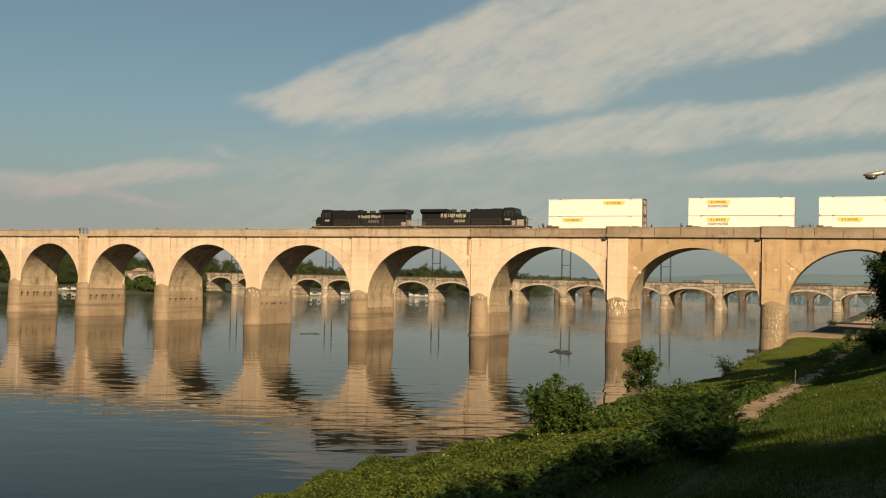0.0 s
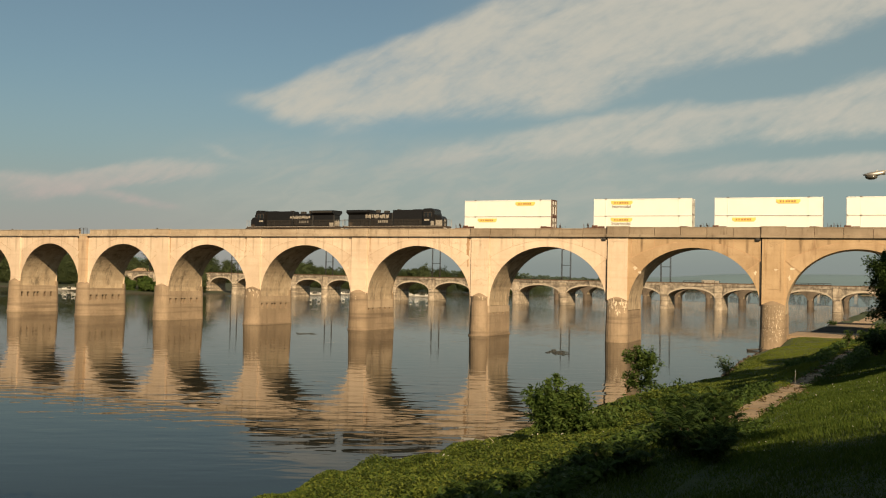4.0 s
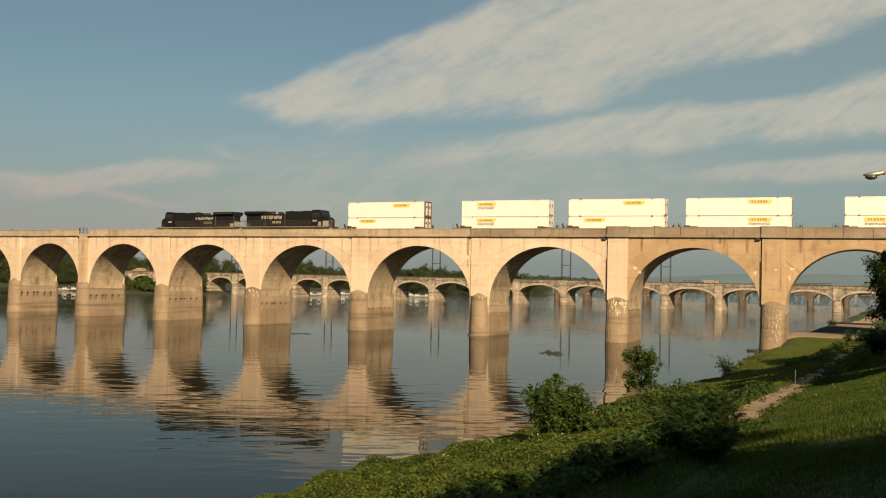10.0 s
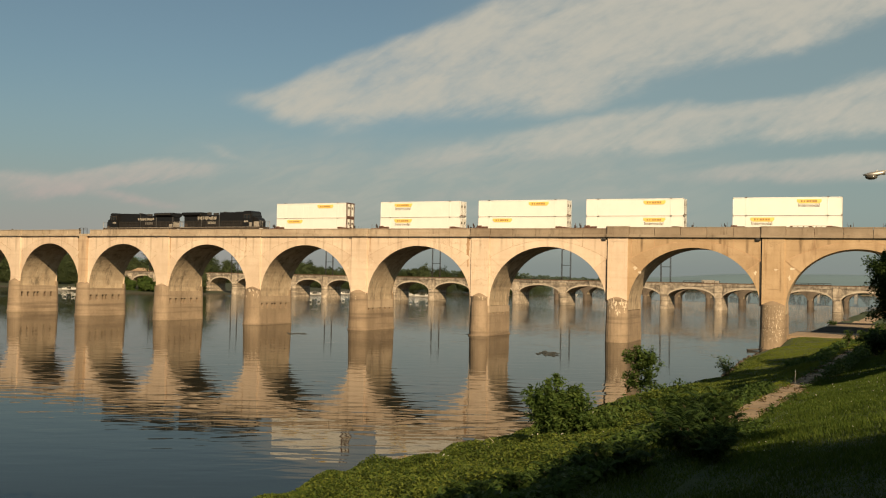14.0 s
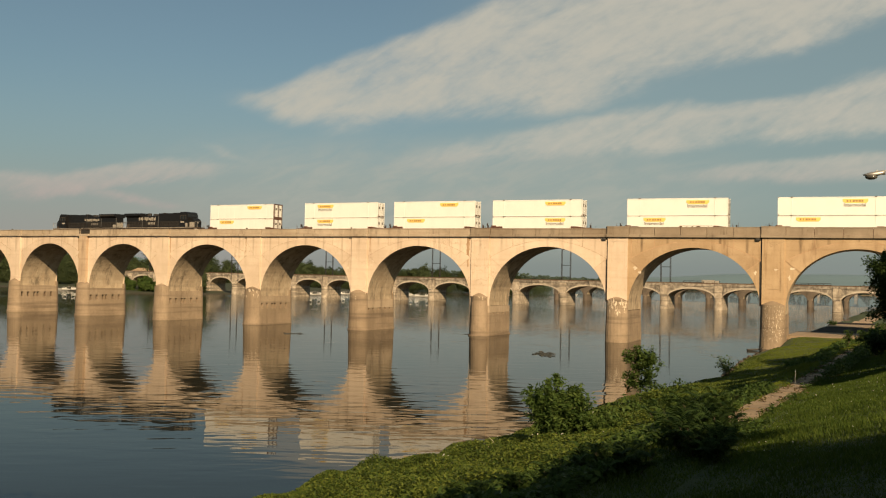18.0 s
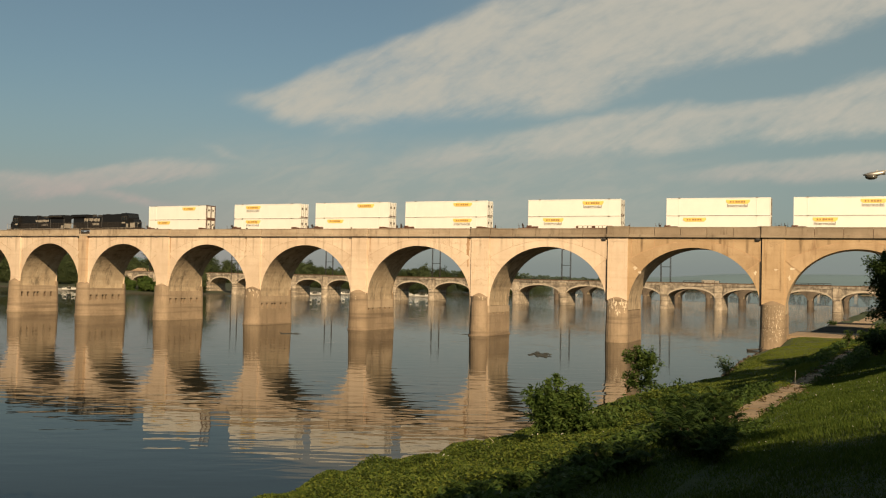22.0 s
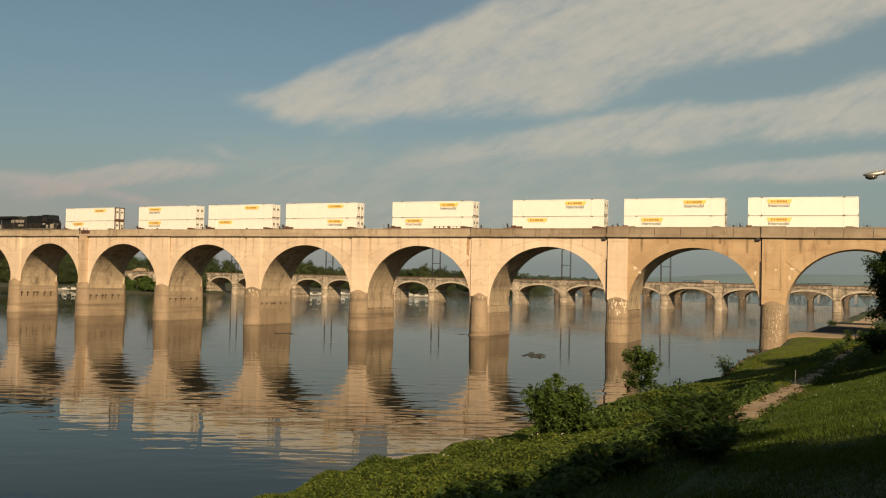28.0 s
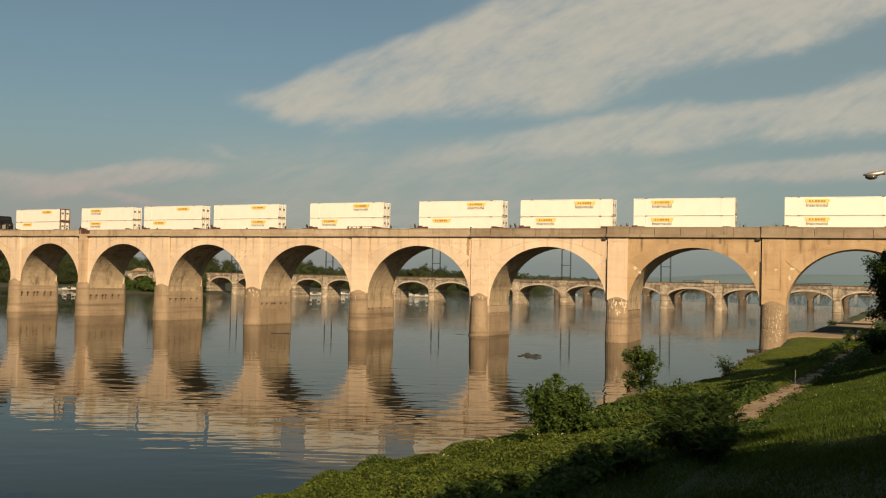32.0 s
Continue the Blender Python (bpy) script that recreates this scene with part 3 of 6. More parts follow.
def joint_lines(width, upright):
    """Dirt-filled joints, each a mesh: along either half of the ring's upper edge with its radial end, and between the facing slabs."""
    n = 24
    out = []

    def band(bm, p, q, w):
        a, b = Vector((p[0], 0, p[1])), Vector((q[0], 0, q[1]))
        side = (b - a).cross(Vector((0, 1, 0))).normalized() * (w / 2)
        v = [bm.verts.new((t.x, y, t.z)) for t in (a - side, a + side, b + side, b - side) for y in (-0.066, 0.0)]
        for f in ((0, 2, 4, 6), (1, 3, 5, 7), (0, 1, 3, 2), (2, 3, 5, 4), (4, 5, 7, 6), (6, 7, 1, 0)):
            bm.faces.new([v[i] for i in f])

    xs = [RING_EDGE * math.sin(math.pi * (i / n - 0.5)) for i in range(n + 1)]
    for sg in (-1, 1):
        bm = bmesh.new()
        for a, b in zip(xs, xs[1:]):
            if sg * (a + b) > 4.0:
                band(bm, (a, ring_z(a) + 0.03), (b, ring_z(b) + 0.03), width)
        band(bm, (sg * RING_END, arch_z(RING_END) + 0.05), (sg * RING_EDGE, ring_z(RING_EDGE) + 0.03), width * 0.8)
        out.append(bm)
    for x in JOINTS[1:-1]:
        bm = bmesh.new()
        band(bm, (x, ring_z(x) + 0.1 if abs(x) > 2.5 else 16.56), (x, CORN - 0.02), upright)
        out.append(bm)
    for bm in out:
        bmesh.ops.recalc_face_normals(bm, faces=bm.faces[:])
    return [as_mesh("joint", bm) for bm in out]


def facing(x0, x1):
    """A slab of the spandrel facing between two upright joints, above the ring."""
    bm = bmesh.new()
    n = 10
    pts = []
    for i in range(n + 1):
        x = x0 + (x1 - x0) * i / n
        pts.append((x, min(ring_z(x) + 0.06, 16.56)))
    out = pts + [(x1, CORN - 0.004), (x0, CORN - 0.004)]
    prism(bm, out, -0.03, 0.01)
    return bm


def pier_shaft(w0, w1, z0, z1, y0, y1, nose):
    """A battered shaft with a half-round nose on either end."""
    bm = bmesh.new()
    rings = []
    for z, wd in ((z0, w0), (z1, w1)):
        ring = []
        for sgn, yy in ((-1, y0), (1, y1)):
            for i in range(9):
                a = math.pi * (i / 8)
                if sgn < 0:
                    ring.append((-math.cos(a) * wd / 2, yy - math.sin(a) * nose, z))
                else:
                    ring.append((math.cos(a) * wd / 2, yy + math.sin(a) * nose * 0.9, z))
        rings.append(ring)
    stack_up(bm, rings)
    return bm


def nose_cap(w, y, nose, z0, z1):
    """Half cone on top of the nose, leaning on the pilaster."""
    bm = bmesh.new()
    base = [bm.verts.new((-math.cos(math.pi * i / 12) * w / 2, y - math.sin(math.pi * i / 12) * nose, z0)) for i in range(13)]
    up = [bm.verts.new((v.co.x * 0.08, y - 0.02, z1)) for v in base]
    for i in range(12):
        bm.faces.new((base[i], base[i + 1], up[i + 1], up[i]))
    bm.faces.new(base[::-1])
    bm.faces.new([base[0], up[0], up[-1], base[-1]])
    bmesh.ops.remove_doubles(bm, verts=bm.verts[:], dist=0.02)
    bmesh.ops.recalc_face_normals(bm, faces=bm.faces[:])
    return bm


ME_WALL = as_mesh("arch_wall", arch_block(L / 2, 17.0, DEPTH, 5.2))
ME_WALL.materials.append(M_CONC)
ME_WALL.materials.append(M_SOFF)
ME_RING = as_mesh("arch_ring", ring_mesh())
JOINTS = [-L / 2 + PIL / 2 + 0.02 + i * (L - PIL - 0.04) / 5 for i in range(6)]
ME_FACE = [as_mesh("facing_slab", facing(a + 0.04, b - 0.04)) for a, b in zip(JOINTS, JOINTS[1:])]
PANEL = (L - PIL) / 5
ME_JOINT, ME_JOINT2 = joint_lines(0.035, 0.05), joint_lines(0.13, 0.16)
ME_PANEL = as_mesh("parapet_panel", boxes((-PANEL / 2 + 0.03, PANEL / 2 - 0.03, -0.16, 0.20, 17.42, TOP - 0.10), bevel=0.03))
ME_COPE = as_mesh("coping", boxes((-PANEL / 2 + 0.012, PANEL / 2 - 0.012, -0.22, 0.26, TOP - 0.10, TOP + 0.03), bevel=0.02))
ME_CORN = as_mesh("cornice", boxes((-PANEL / 2 + 0.008, PANEL / 2 - 0.008, -0.46, 0.30, CORN, 17.42), bevel=0.05))
ME_PPANEL = as_mesh("parapet_panel", boxes((-PIL / 2 + 0.03, PIL / 2 - 0.03, -0.50, 0.22, 17.42, TOP + 0.02), bevel=0.03))
ME_PCOPE = as_mesh("coping", boxes((-PIL / 2 - 0.05, PIL / 2 + 0.05, -0.56, 0.28, TOP + 0.02, TOP + 0.14), bevel=0.02))
ME_PCORN = as_mesh("cornice", boxes((-PIL / 2 - 0.04, PIL / 2 + 0.04, -0.76, 0.3, CORN, 17.42), bevel=0.05))


def pilaster(proud, panelled):
    """Upright strip with a sunk panel."""
    p, q, z0, z1 = PIL / 2 - 0.17, 0.5, 6.7, CORN
    if not panelled:
        return boxes((-p, p, -proud, 0.0, z0, z1), bevel=0.03)
    return boxes((-p, p, -proud + 0.06, 0.0, z0, z1), (-p, -p + q, -proud, -proud + 0.06, z0, z1), (p - q, p, -proud, -proud + 0.06, z0, z1),
                 (-p + q, p - q, -proud, -proud + 0.06, z1 - 0.7, z1), (-p + q, p - q, -proud, -proud + 0.06, z0, 9.0),
                 (-p + q + 0.1, p - q - 0.1, -proud + 0.01, -proud + 0.06, 9.1, z1 - 0.8))


ME_PIL, ME_PILT = as_mesh("pilaster", pilaster(0.36, True)), as_mesh("pilaster", pilaster(0.36, True))
ME_PIL2 = as_mesh("pilaster", pilaster(0.36, False))
def frustum(w0, w1, z0, z1, y0, y1, lean=0.0):
    bm = bmesh.new()
    stack_up(bm, [[(-a / 2, y0 - d, z), (a / 2, y0 - d, z), (a / 2, y1 + d, z), (-a / 2, y1 + d, z)] for a, z, d in ((w0, z0, lean), (w1, z1, 0.0))])
    return bm


def nose_block(w0, w1, z0, z1, n0, n1):
    """A half-round cutwater standing before the pier."""
    bm = bmesh.new()
    stack_up(bm, [[(-math.cos(math.pi * i / 10) * a / 2, 0.02 - math.sin(math.pi * i / 10) * d, z) for i in range(11)] for a, z, d in ((w0, z0, n0), (w1, z1, n1))])
    return bm


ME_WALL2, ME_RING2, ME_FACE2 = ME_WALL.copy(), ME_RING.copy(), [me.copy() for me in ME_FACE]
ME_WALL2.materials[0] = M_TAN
LOW = 0.24         # the parapet over the older bays is lower
ME_PANEL_LOW = as_mesh("parapet_panel", boxes((-PANEL / 2 + 0.03, PANEL / 2 - 0.03, -0.16, 0.20, 17.42, TOP - 0.10 - LOW), bevel=0.03))
ME_COPE_LOW = as_mesh("coping", boxes((-PANEL / 2 + 0.012, PANEL / 2 - 0.012, -0.22, 0.26, TOP - 0.10 - LOW, TOP + 0.03 - LOW), bevel=0.02))
ME_PPANEL_LOW = as_mesh("parapet_panel", boxes((-PIL / 2 + 0.03, PIL / 2 - 0.03, -0.50, 0.22, 17.42, TOP + 0.02 - LOW - 0.06), bevel=0.03))
ME_PCOPE_LOW = as_mesh("coping", boxes((-PIL / 2 - 0.05, PIL / 2 + 0.05, -0.56, 0.28, TOP + 0.02 - LOW - 0.06, TOP + 0.12 - LOW - 0.06), bevel=0.02))
# copies that take the darker parapet tone where s > -60
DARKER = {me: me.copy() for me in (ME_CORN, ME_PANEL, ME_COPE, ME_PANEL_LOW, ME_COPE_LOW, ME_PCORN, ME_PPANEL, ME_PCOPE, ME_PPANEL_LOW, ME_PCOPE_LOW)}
SLOTS = [0.35, 1.95, 3.62, 4.45, 6.3, 7.98]     # metres behind the face


def slot_stones(gap):
    """Stones between the slots along a pier's side."""
    y, out = 0.0, []
    for c in SLOTS:
        if c - gap / 2 > y + 0.02:
            out.append((y, c - gap / 2))
        y = c + gap / 2
    out.append((y, DEPTH))
    return out


def pier_kind(base, nose, slots, spring, gap):
    """Meshes of one kind of pier: widths at the river bed, the band of slots, the height of the springing."""
    top = 3.66
    at = lambda z: base + (top - base) * (z + 2.4) / (spring + 2.4)
    lo, hi = slots or (spring - 0.02, spring)
    out = dict(slots=slots, gap=gap, lo=lo, hi=hi, width=at(lo),
               shaft=as_mesh("pier_shaft", frustum(base, at(lo), -2.4, lo, 0.0, DEPTH)),
               head=as_mesh("pier_head", frustum(at(hi), top, hi, spring, 0.0, DEPTH)),
               core=as_mesh("pier_core", frustum(at(lo) - 1.9, at(lo) - 1.9, lo - 0.01, hi + 0.01, 0.05, DEPTH - 0.05)),
               nose=as_mesh("cutwater", nose_block(nose, nose - 0.45, -2.4, 6.75, 1.65, 1.36)),
               cap=as_mesh("nose_cap", nose_cap(nose - 0.5, 0.0, 1.34, 6.74, 7.5)),
               foot=as_mesh("footing", pier_shaft(base + 0.16, base + 0.1, -2.5, 0.22, 0.06, DEPTH - 0.06, 1.72)),
               stones=[as_mesh("slot_stone", boxes((0.0, 1.1, y0, y1, lo, hi))) for y0, y1 in slot_stones(gap)])
    return out


KINDS = [pier_kind(4.2, 4.15, (3.28, 4.38), 5.8, 0.66), pier_kind(4.15, 4.1, (3.12, 4.18), 5.55, 0.7), pier_kind(4.15, 4.1, (3.62, 4.07), 5.55, 0.62),
         pier_kind(3.85, 3.35, (3.68, 4.02), 5.15, 0.5), pier_kind(3.8, 3.95, None, 5.15, 0.3)]


def bay(parent, s):
    # bays past s = -30 take the darker tan concrete
    tan_ = s > -30
    ob = part("arch_bay", ME_WALL2 if tan_ else ME_WALL, None, parent, m=on_masonry(s))
    part("arch_ring", ME_RING2 if tan_ else ME_RING, M_TANR if tan_ else M_CONC, ob)
    for me in ME_FACE2 if tan_ else ME_FACE:
        part("facing_slab", me, M_TAN if tan_ else M_CONC, ob)
    for me in ME_JOINT2 if tan_ else ME_JOINT:
        part("joint", me, M_STAIN if tan_ else M_RUST, ob)
    return ob


def parapet(parent, s):
    m0 = on_masonry(s)
    for back_side in (0, 1):
        m = m0 @ (Matrix.Translation((0, DEPTH, 0)) @ Matrix.Rotation(math.pi, 4, "Z") if back_side else Matrix.Identity(4))
        for i in range(5):
            mm = m @ Matrix.Translation(((i - 2) * PANEL, 0.02 * ((i * 7 + int(s)) % 3 - 1), 0))
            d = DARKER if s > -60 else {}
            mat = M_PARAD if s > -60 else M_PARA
            c = part("cornice", d.get(ME_CORN, ME_CORN), mat, parent, m=mm)
            if back_side and abs(s + 6.5 * L) < 1 and i in (1, 2, 3):
                continue    # a gap in the far parapet too
            panel, cope = (ME_PANEL_LOW, ME_COPE_LOW) if s < -L else (ME_PANEL, ME_COPE)
            part("parapet_panel", d.get(panel, panel), mat, c)
            part("coping", d.get(cope, cope), mat, c)


def pier(parent, s, kind, panelled=True, stained=False):
    turn = Matrix.Translation((0, DEPTH, 0)) @ Matrix.Rotation(math.pi, 4, "Z")
    ob = part("pier", kind["shaft"], M_PIER, parent, "brown weathered concrete pier with rounded nose", m=on_masonry(s))
    part("footing", kind["foot"], M_PIER, ob)
    part("pier_head", kind["head"], M_DULL if kind["lo"] < 3.5 else M_HEAD, ob)
    part("cutwater", kind["nose"], M_PIER, ob)
    part("cutwater", kind["nose"], M_PIER, ob, m=turn)
    part("nose_cap", kind["cap"], M_PIER if not stained else M_CONC, ob)
    if kind["slots"]:
        part("pier_core", kind["core"], M_HEAD, ob)
        for side in (0, 1):
            for me in kind["stones"]:
                m = Matrix.Translation((kind["width"] / 2 - 1.1 - 0.004, 0, 0))
                part("slot_stone", me, M_PIER, ob, m=(turn @ m) if side else m)
    if stained:
        part("pilaster", boxes((-1.15, 1.15, -0.75, 0.0, 6.7, CORN), bevel=0.03), M_RUST, ob, "brown stained pilaster")
    else:
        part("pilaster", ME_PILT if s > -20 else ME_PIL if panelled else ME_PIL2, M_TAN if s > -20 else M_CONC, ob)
    b = part("pilaster", ME_PIL2, M_CONC, ob)
    b.matrix_local = Matrix.Translation((0, DEPTH, 0)) @ Matrix.Rotation(math.pi, 4, "Z")
    for back_side in (0, 1):
        m = Matrix.Translation((0, DEPTH, 0)) @ Matrix.Rotation(math.pi, 4, "Z") if back_side else None
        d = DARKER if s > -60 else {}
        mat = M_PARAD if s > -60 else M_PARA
        low_ = s < -1.5 * L
        for nm, me in (("cornice", ME_PCORN), ("parapet_panel", ME_PPANEL_LOW if low_ else ME_PPANEL), ("coping", ME_PCOPE_LOW if low_ else ME_PCOPE)):
            if stained and not back_side and nm != "cornice":
                continue
            part(nm, d.get(me, me), mat, ob, m=m)
    if not low_:
        part("drain_spout", boxes((-PIL / 2 - 0.75, -PIL / 2 - 0.12, -0.5, -0.03, CORN - 0.42, CORN - 0.05), bevel=0.03), M_GREASE, ob, "dark iron drain box")
    # the pilaster's cast shadow on the wall, modelled as a black strip
    shadow_w = {0: 0.36, -1: 0.34, -2: 0.16}.get(round(s / L), 0.07)
    part("expansion_joint", boxes((-PIL / 2 + 0.16 - shadow_w, -PIL / 2 + 0.166, -0.08, 0.02, 6.5, CORN - 0.01)), M_GREASE, ob, "black strip standing for the pilaster's cast shadow")
    # dark strip along the left side of the parapet block
    part("joint_gap", boxes((-PIL / 2 - 0.20, -PIL / 2 - 0.045, -0.20, 0.1, 17.45, TOP + 0.05)), M_GREASE, ob)
    return ob


rail_bridge = thing("railway_bridge", Matrix.Identity(4), "long pale concrete arch railway bridge across the river", "bridge")
for k in range(-13, 9):
    bay(rail_bridge, (k + 0.5) * L)
    parapet(rail_bridge, (k + 0.5) * L)
for k in range(-13, 10):
    pier(rail_bridge, k * L, KINDS[min(4, max(0, k + 5))], panelled=k in (0, -1, -2), stained=k == -6)
bm = bmesh.new()
for k in range(-26, 18):
    a, b = at_line(k * L / 2), at_line((k + 1) * L / 2)
    p = [m @ Vector((0, y, z)) for m in (a, b) for y, z in ((0.25, 16.98), (DEPTH - 0.25, 16.98), (DEPTH - 0.25, 17.14), (0.25, 17.14))]
    v = [bm.verts.new(q) for q in p]
    bm.faces.new((v[3], v[7], v[6], v[2]))
    bm.faces.new((v[0], v[1], v[5], v[4]))
    bm.faces.new((v[0], v[4], v[7], v[3]))
    bm.faces.new((v[1], v[2], v[6], v[5]))
part("ballast_bed", bm, M_BALL, rail_bridge, "grey crushed-stone track bed")
TRACK = 4.18
for off in (TRACK - 0.7175, TRACK + 0.7175):
    bm = bmesh.new()
    for k in range(-26, 18):
        a, b = at_line(k * L / 2), at_line((k + 1) * L / 2)
        v = [bm.verts.new(m @ Vector((0, off + y, z))) for m in (a, b) for y, z in ((-0.035, 17.13), (0.035, 17.13), (0.035, RAIL), (-0.035, RAIL))]
        for i in range(4):
            j = (i + 1) % 4
            bm.faces.new((v[i], v[j], v[j + 4], v[i + 4]))
    part("rail", bm, M_STEEL, rail_bridge, "rusty steel rail")
bm = bmesh.new()
for i in range(-520, 350):
    box(bm, -0.11, 0.11, -1.3, 1.3, 17.08, 17.19, m=at_line(i * 0.6, TRACK))
tagged(part("sleepers", bm, M_BARK, rail_bridge, "dark timber sleepers"), kind="stuff")
# gap in the parapet over the stained pilaster
gap = part("parapet_railing", boxes(*[(x - 0.04, x + 0.04, -0.62, -0.54, 17.4, 18.72) for x in (-1.2, 0.0, 1.2)]), M_GREASE, rail_bridge, "dark iron railing across a gap in the parapet", m=on_masonry(-6 * L))
for z in (18.66, 18.25):
    part("rail_bar", boxes((-1.3, 1.3, -0.62, -0.54, z, z + 0.07)), M_GREASE, gap)
part("sill", boxes((-1.2, 1.2, -0.66, -0.3, CORN - 0.3, CORN - 0.02), bevel=0.04), M_RUST, gap, "brown stained sill")
# pale patches where the facing has spalled
for k, dx, z, w_, h_, seed in ((0, -2.6, 11.6, 0.6, 0.8, 1), (0, 3.0, 12.3, 1.6, 0.5, 2), (0, 2.4, 10.9, 0.5, 0.9, 3), (-1, 2.9, 12.0, 1.2, 0.7, 4), (-1, 3.6, 11.3, 0.6, 0.6, 5), (-2, -2.5, 13.5, 0.8, 0.4, 6),
                            (-2, 2.6, 11.6, 0.5, 1.4, 7), (-3, 2.5, 11.8, 0.9, 0.8, 8), (-3, 2.8, 12.6, 0.5, 0.6, 9), (-3, -2.6, 11.2, 0.9, 0.7, 10), (0, 0.4, 12.1, 1.0, 0.25, 11), (-5, -2.4, 16.4, 0.8, 0.4, 12)):
    r = random.Random(seed)
    n_ = 11
    y_ = -0.40 if abs(dx) < 1.8 else -0.085
    pts = [(dx + w_ / 2 * math.cos(i * 2 * math.pi / n_) * r.uniform(0.25, 1.15), z + h_ / 2 * math.sin(i * 2 * math.pi / n_) * r.uniform(0.25, 1.15)) for i in range(n_)]
    bm = bmesh.new()
    prism(bm, pts, y_, y_ + 0.1)
    part("spall_patch", bm, M_SPALL, rail_bridge, "pale spalled patch of concrete", m=on_masonry(k * L))
# brown water stains beside the pilasters
for k, dx, w_, z0 in ((-2, -2.35, 0.85, 11.8), (-3, 2.15, 0.35, 14.2), (-5, 2.1, 0.3, 12.5), (-6, -2.2, 0.6, 12.2), (-1, 2.2, 0.3, 13.0), (-4, -2.2, 0.3, 13.6)):
    r = random.Random(k + 90)
    n_ = 12
    dx += L / 2 if dx < 0 else -L / 2
    lft = [(dx - w_ / 2 * r.uniform(0.5, 1.0) * (0.4 + 0.6 * i / n_), z0 + (CORN - 0.02 - z0) * i / n_) for i in range(n_ + 1)]
    rgt = [(dx + w_ / 2 * r.uniform(0.5, 1.0) * (0.4 + 0.6 * i / n_), z) for i, (x, z) in enumerate(lft)]
    bm = bmesh.new()
    prism(bm, lft + rgt[::-1], -0.045, 0.005)
    part("water_stain", bm, M_STAIN, rail_bridge, "brown water stain running down the concrete", m=on_masonry((k - 0.5 if dx > 0 else k + 0.5) * L))
# pale lime runs and peeling patches on the cutwaters
for k, n_, zlo, zhi, tall in ((0, 150, 1.2, 6.6, 0.55), (-1, 70, 4.6, 6.7, 1.1), (-2, 10, 5.2, 6.7, 0.5), (-3, 8, 5.6, 6.7, 0.4), (-4, 22, 5.2, 6.7, 0.9)):
    r = random.Random(k + 50)
    half = {-2: 1.675, -1: 1.975, 0: 1.975}.get(k, 2.05)
    bm = bmesh.new()
    for i in range(n_):
        a, zc = r.uniform(-1.0, 1.2), zlo + (zhi - zlo) * (1 - r.random() ** 1.6 if k else r.random())
        wd, hh = r.uniform(0.03, 0.22 if k else 0.13), r.uniform(0.15, 1.0) * tall
        q = []
        for j in range(8):
            t = j * math.pi / 4
            aa, zz = a + math.cos(t) * wd / 3.4 * r.uniform(0.4, 1.2), zc + math.sin(t) * hh / 2 * r.uniform(0.5, 1.1)
            u_ = (zz + 2.4) / 9.15
            q.append(bm.verts.new((math.sin(aa) * (half - 0.225 * u_ + 0.012), 0.02 - math.cos(aa) * (1.65 - 0.29 * u_ + 0.012), zz)))
        bm.faces.new(q)
    tagged(part("lime_stain", bm, M_SPALL if k else M_SPALL2, rail_bridge, "peeling white lime stains", m=on_masonry(k * L)), kind="stuff")

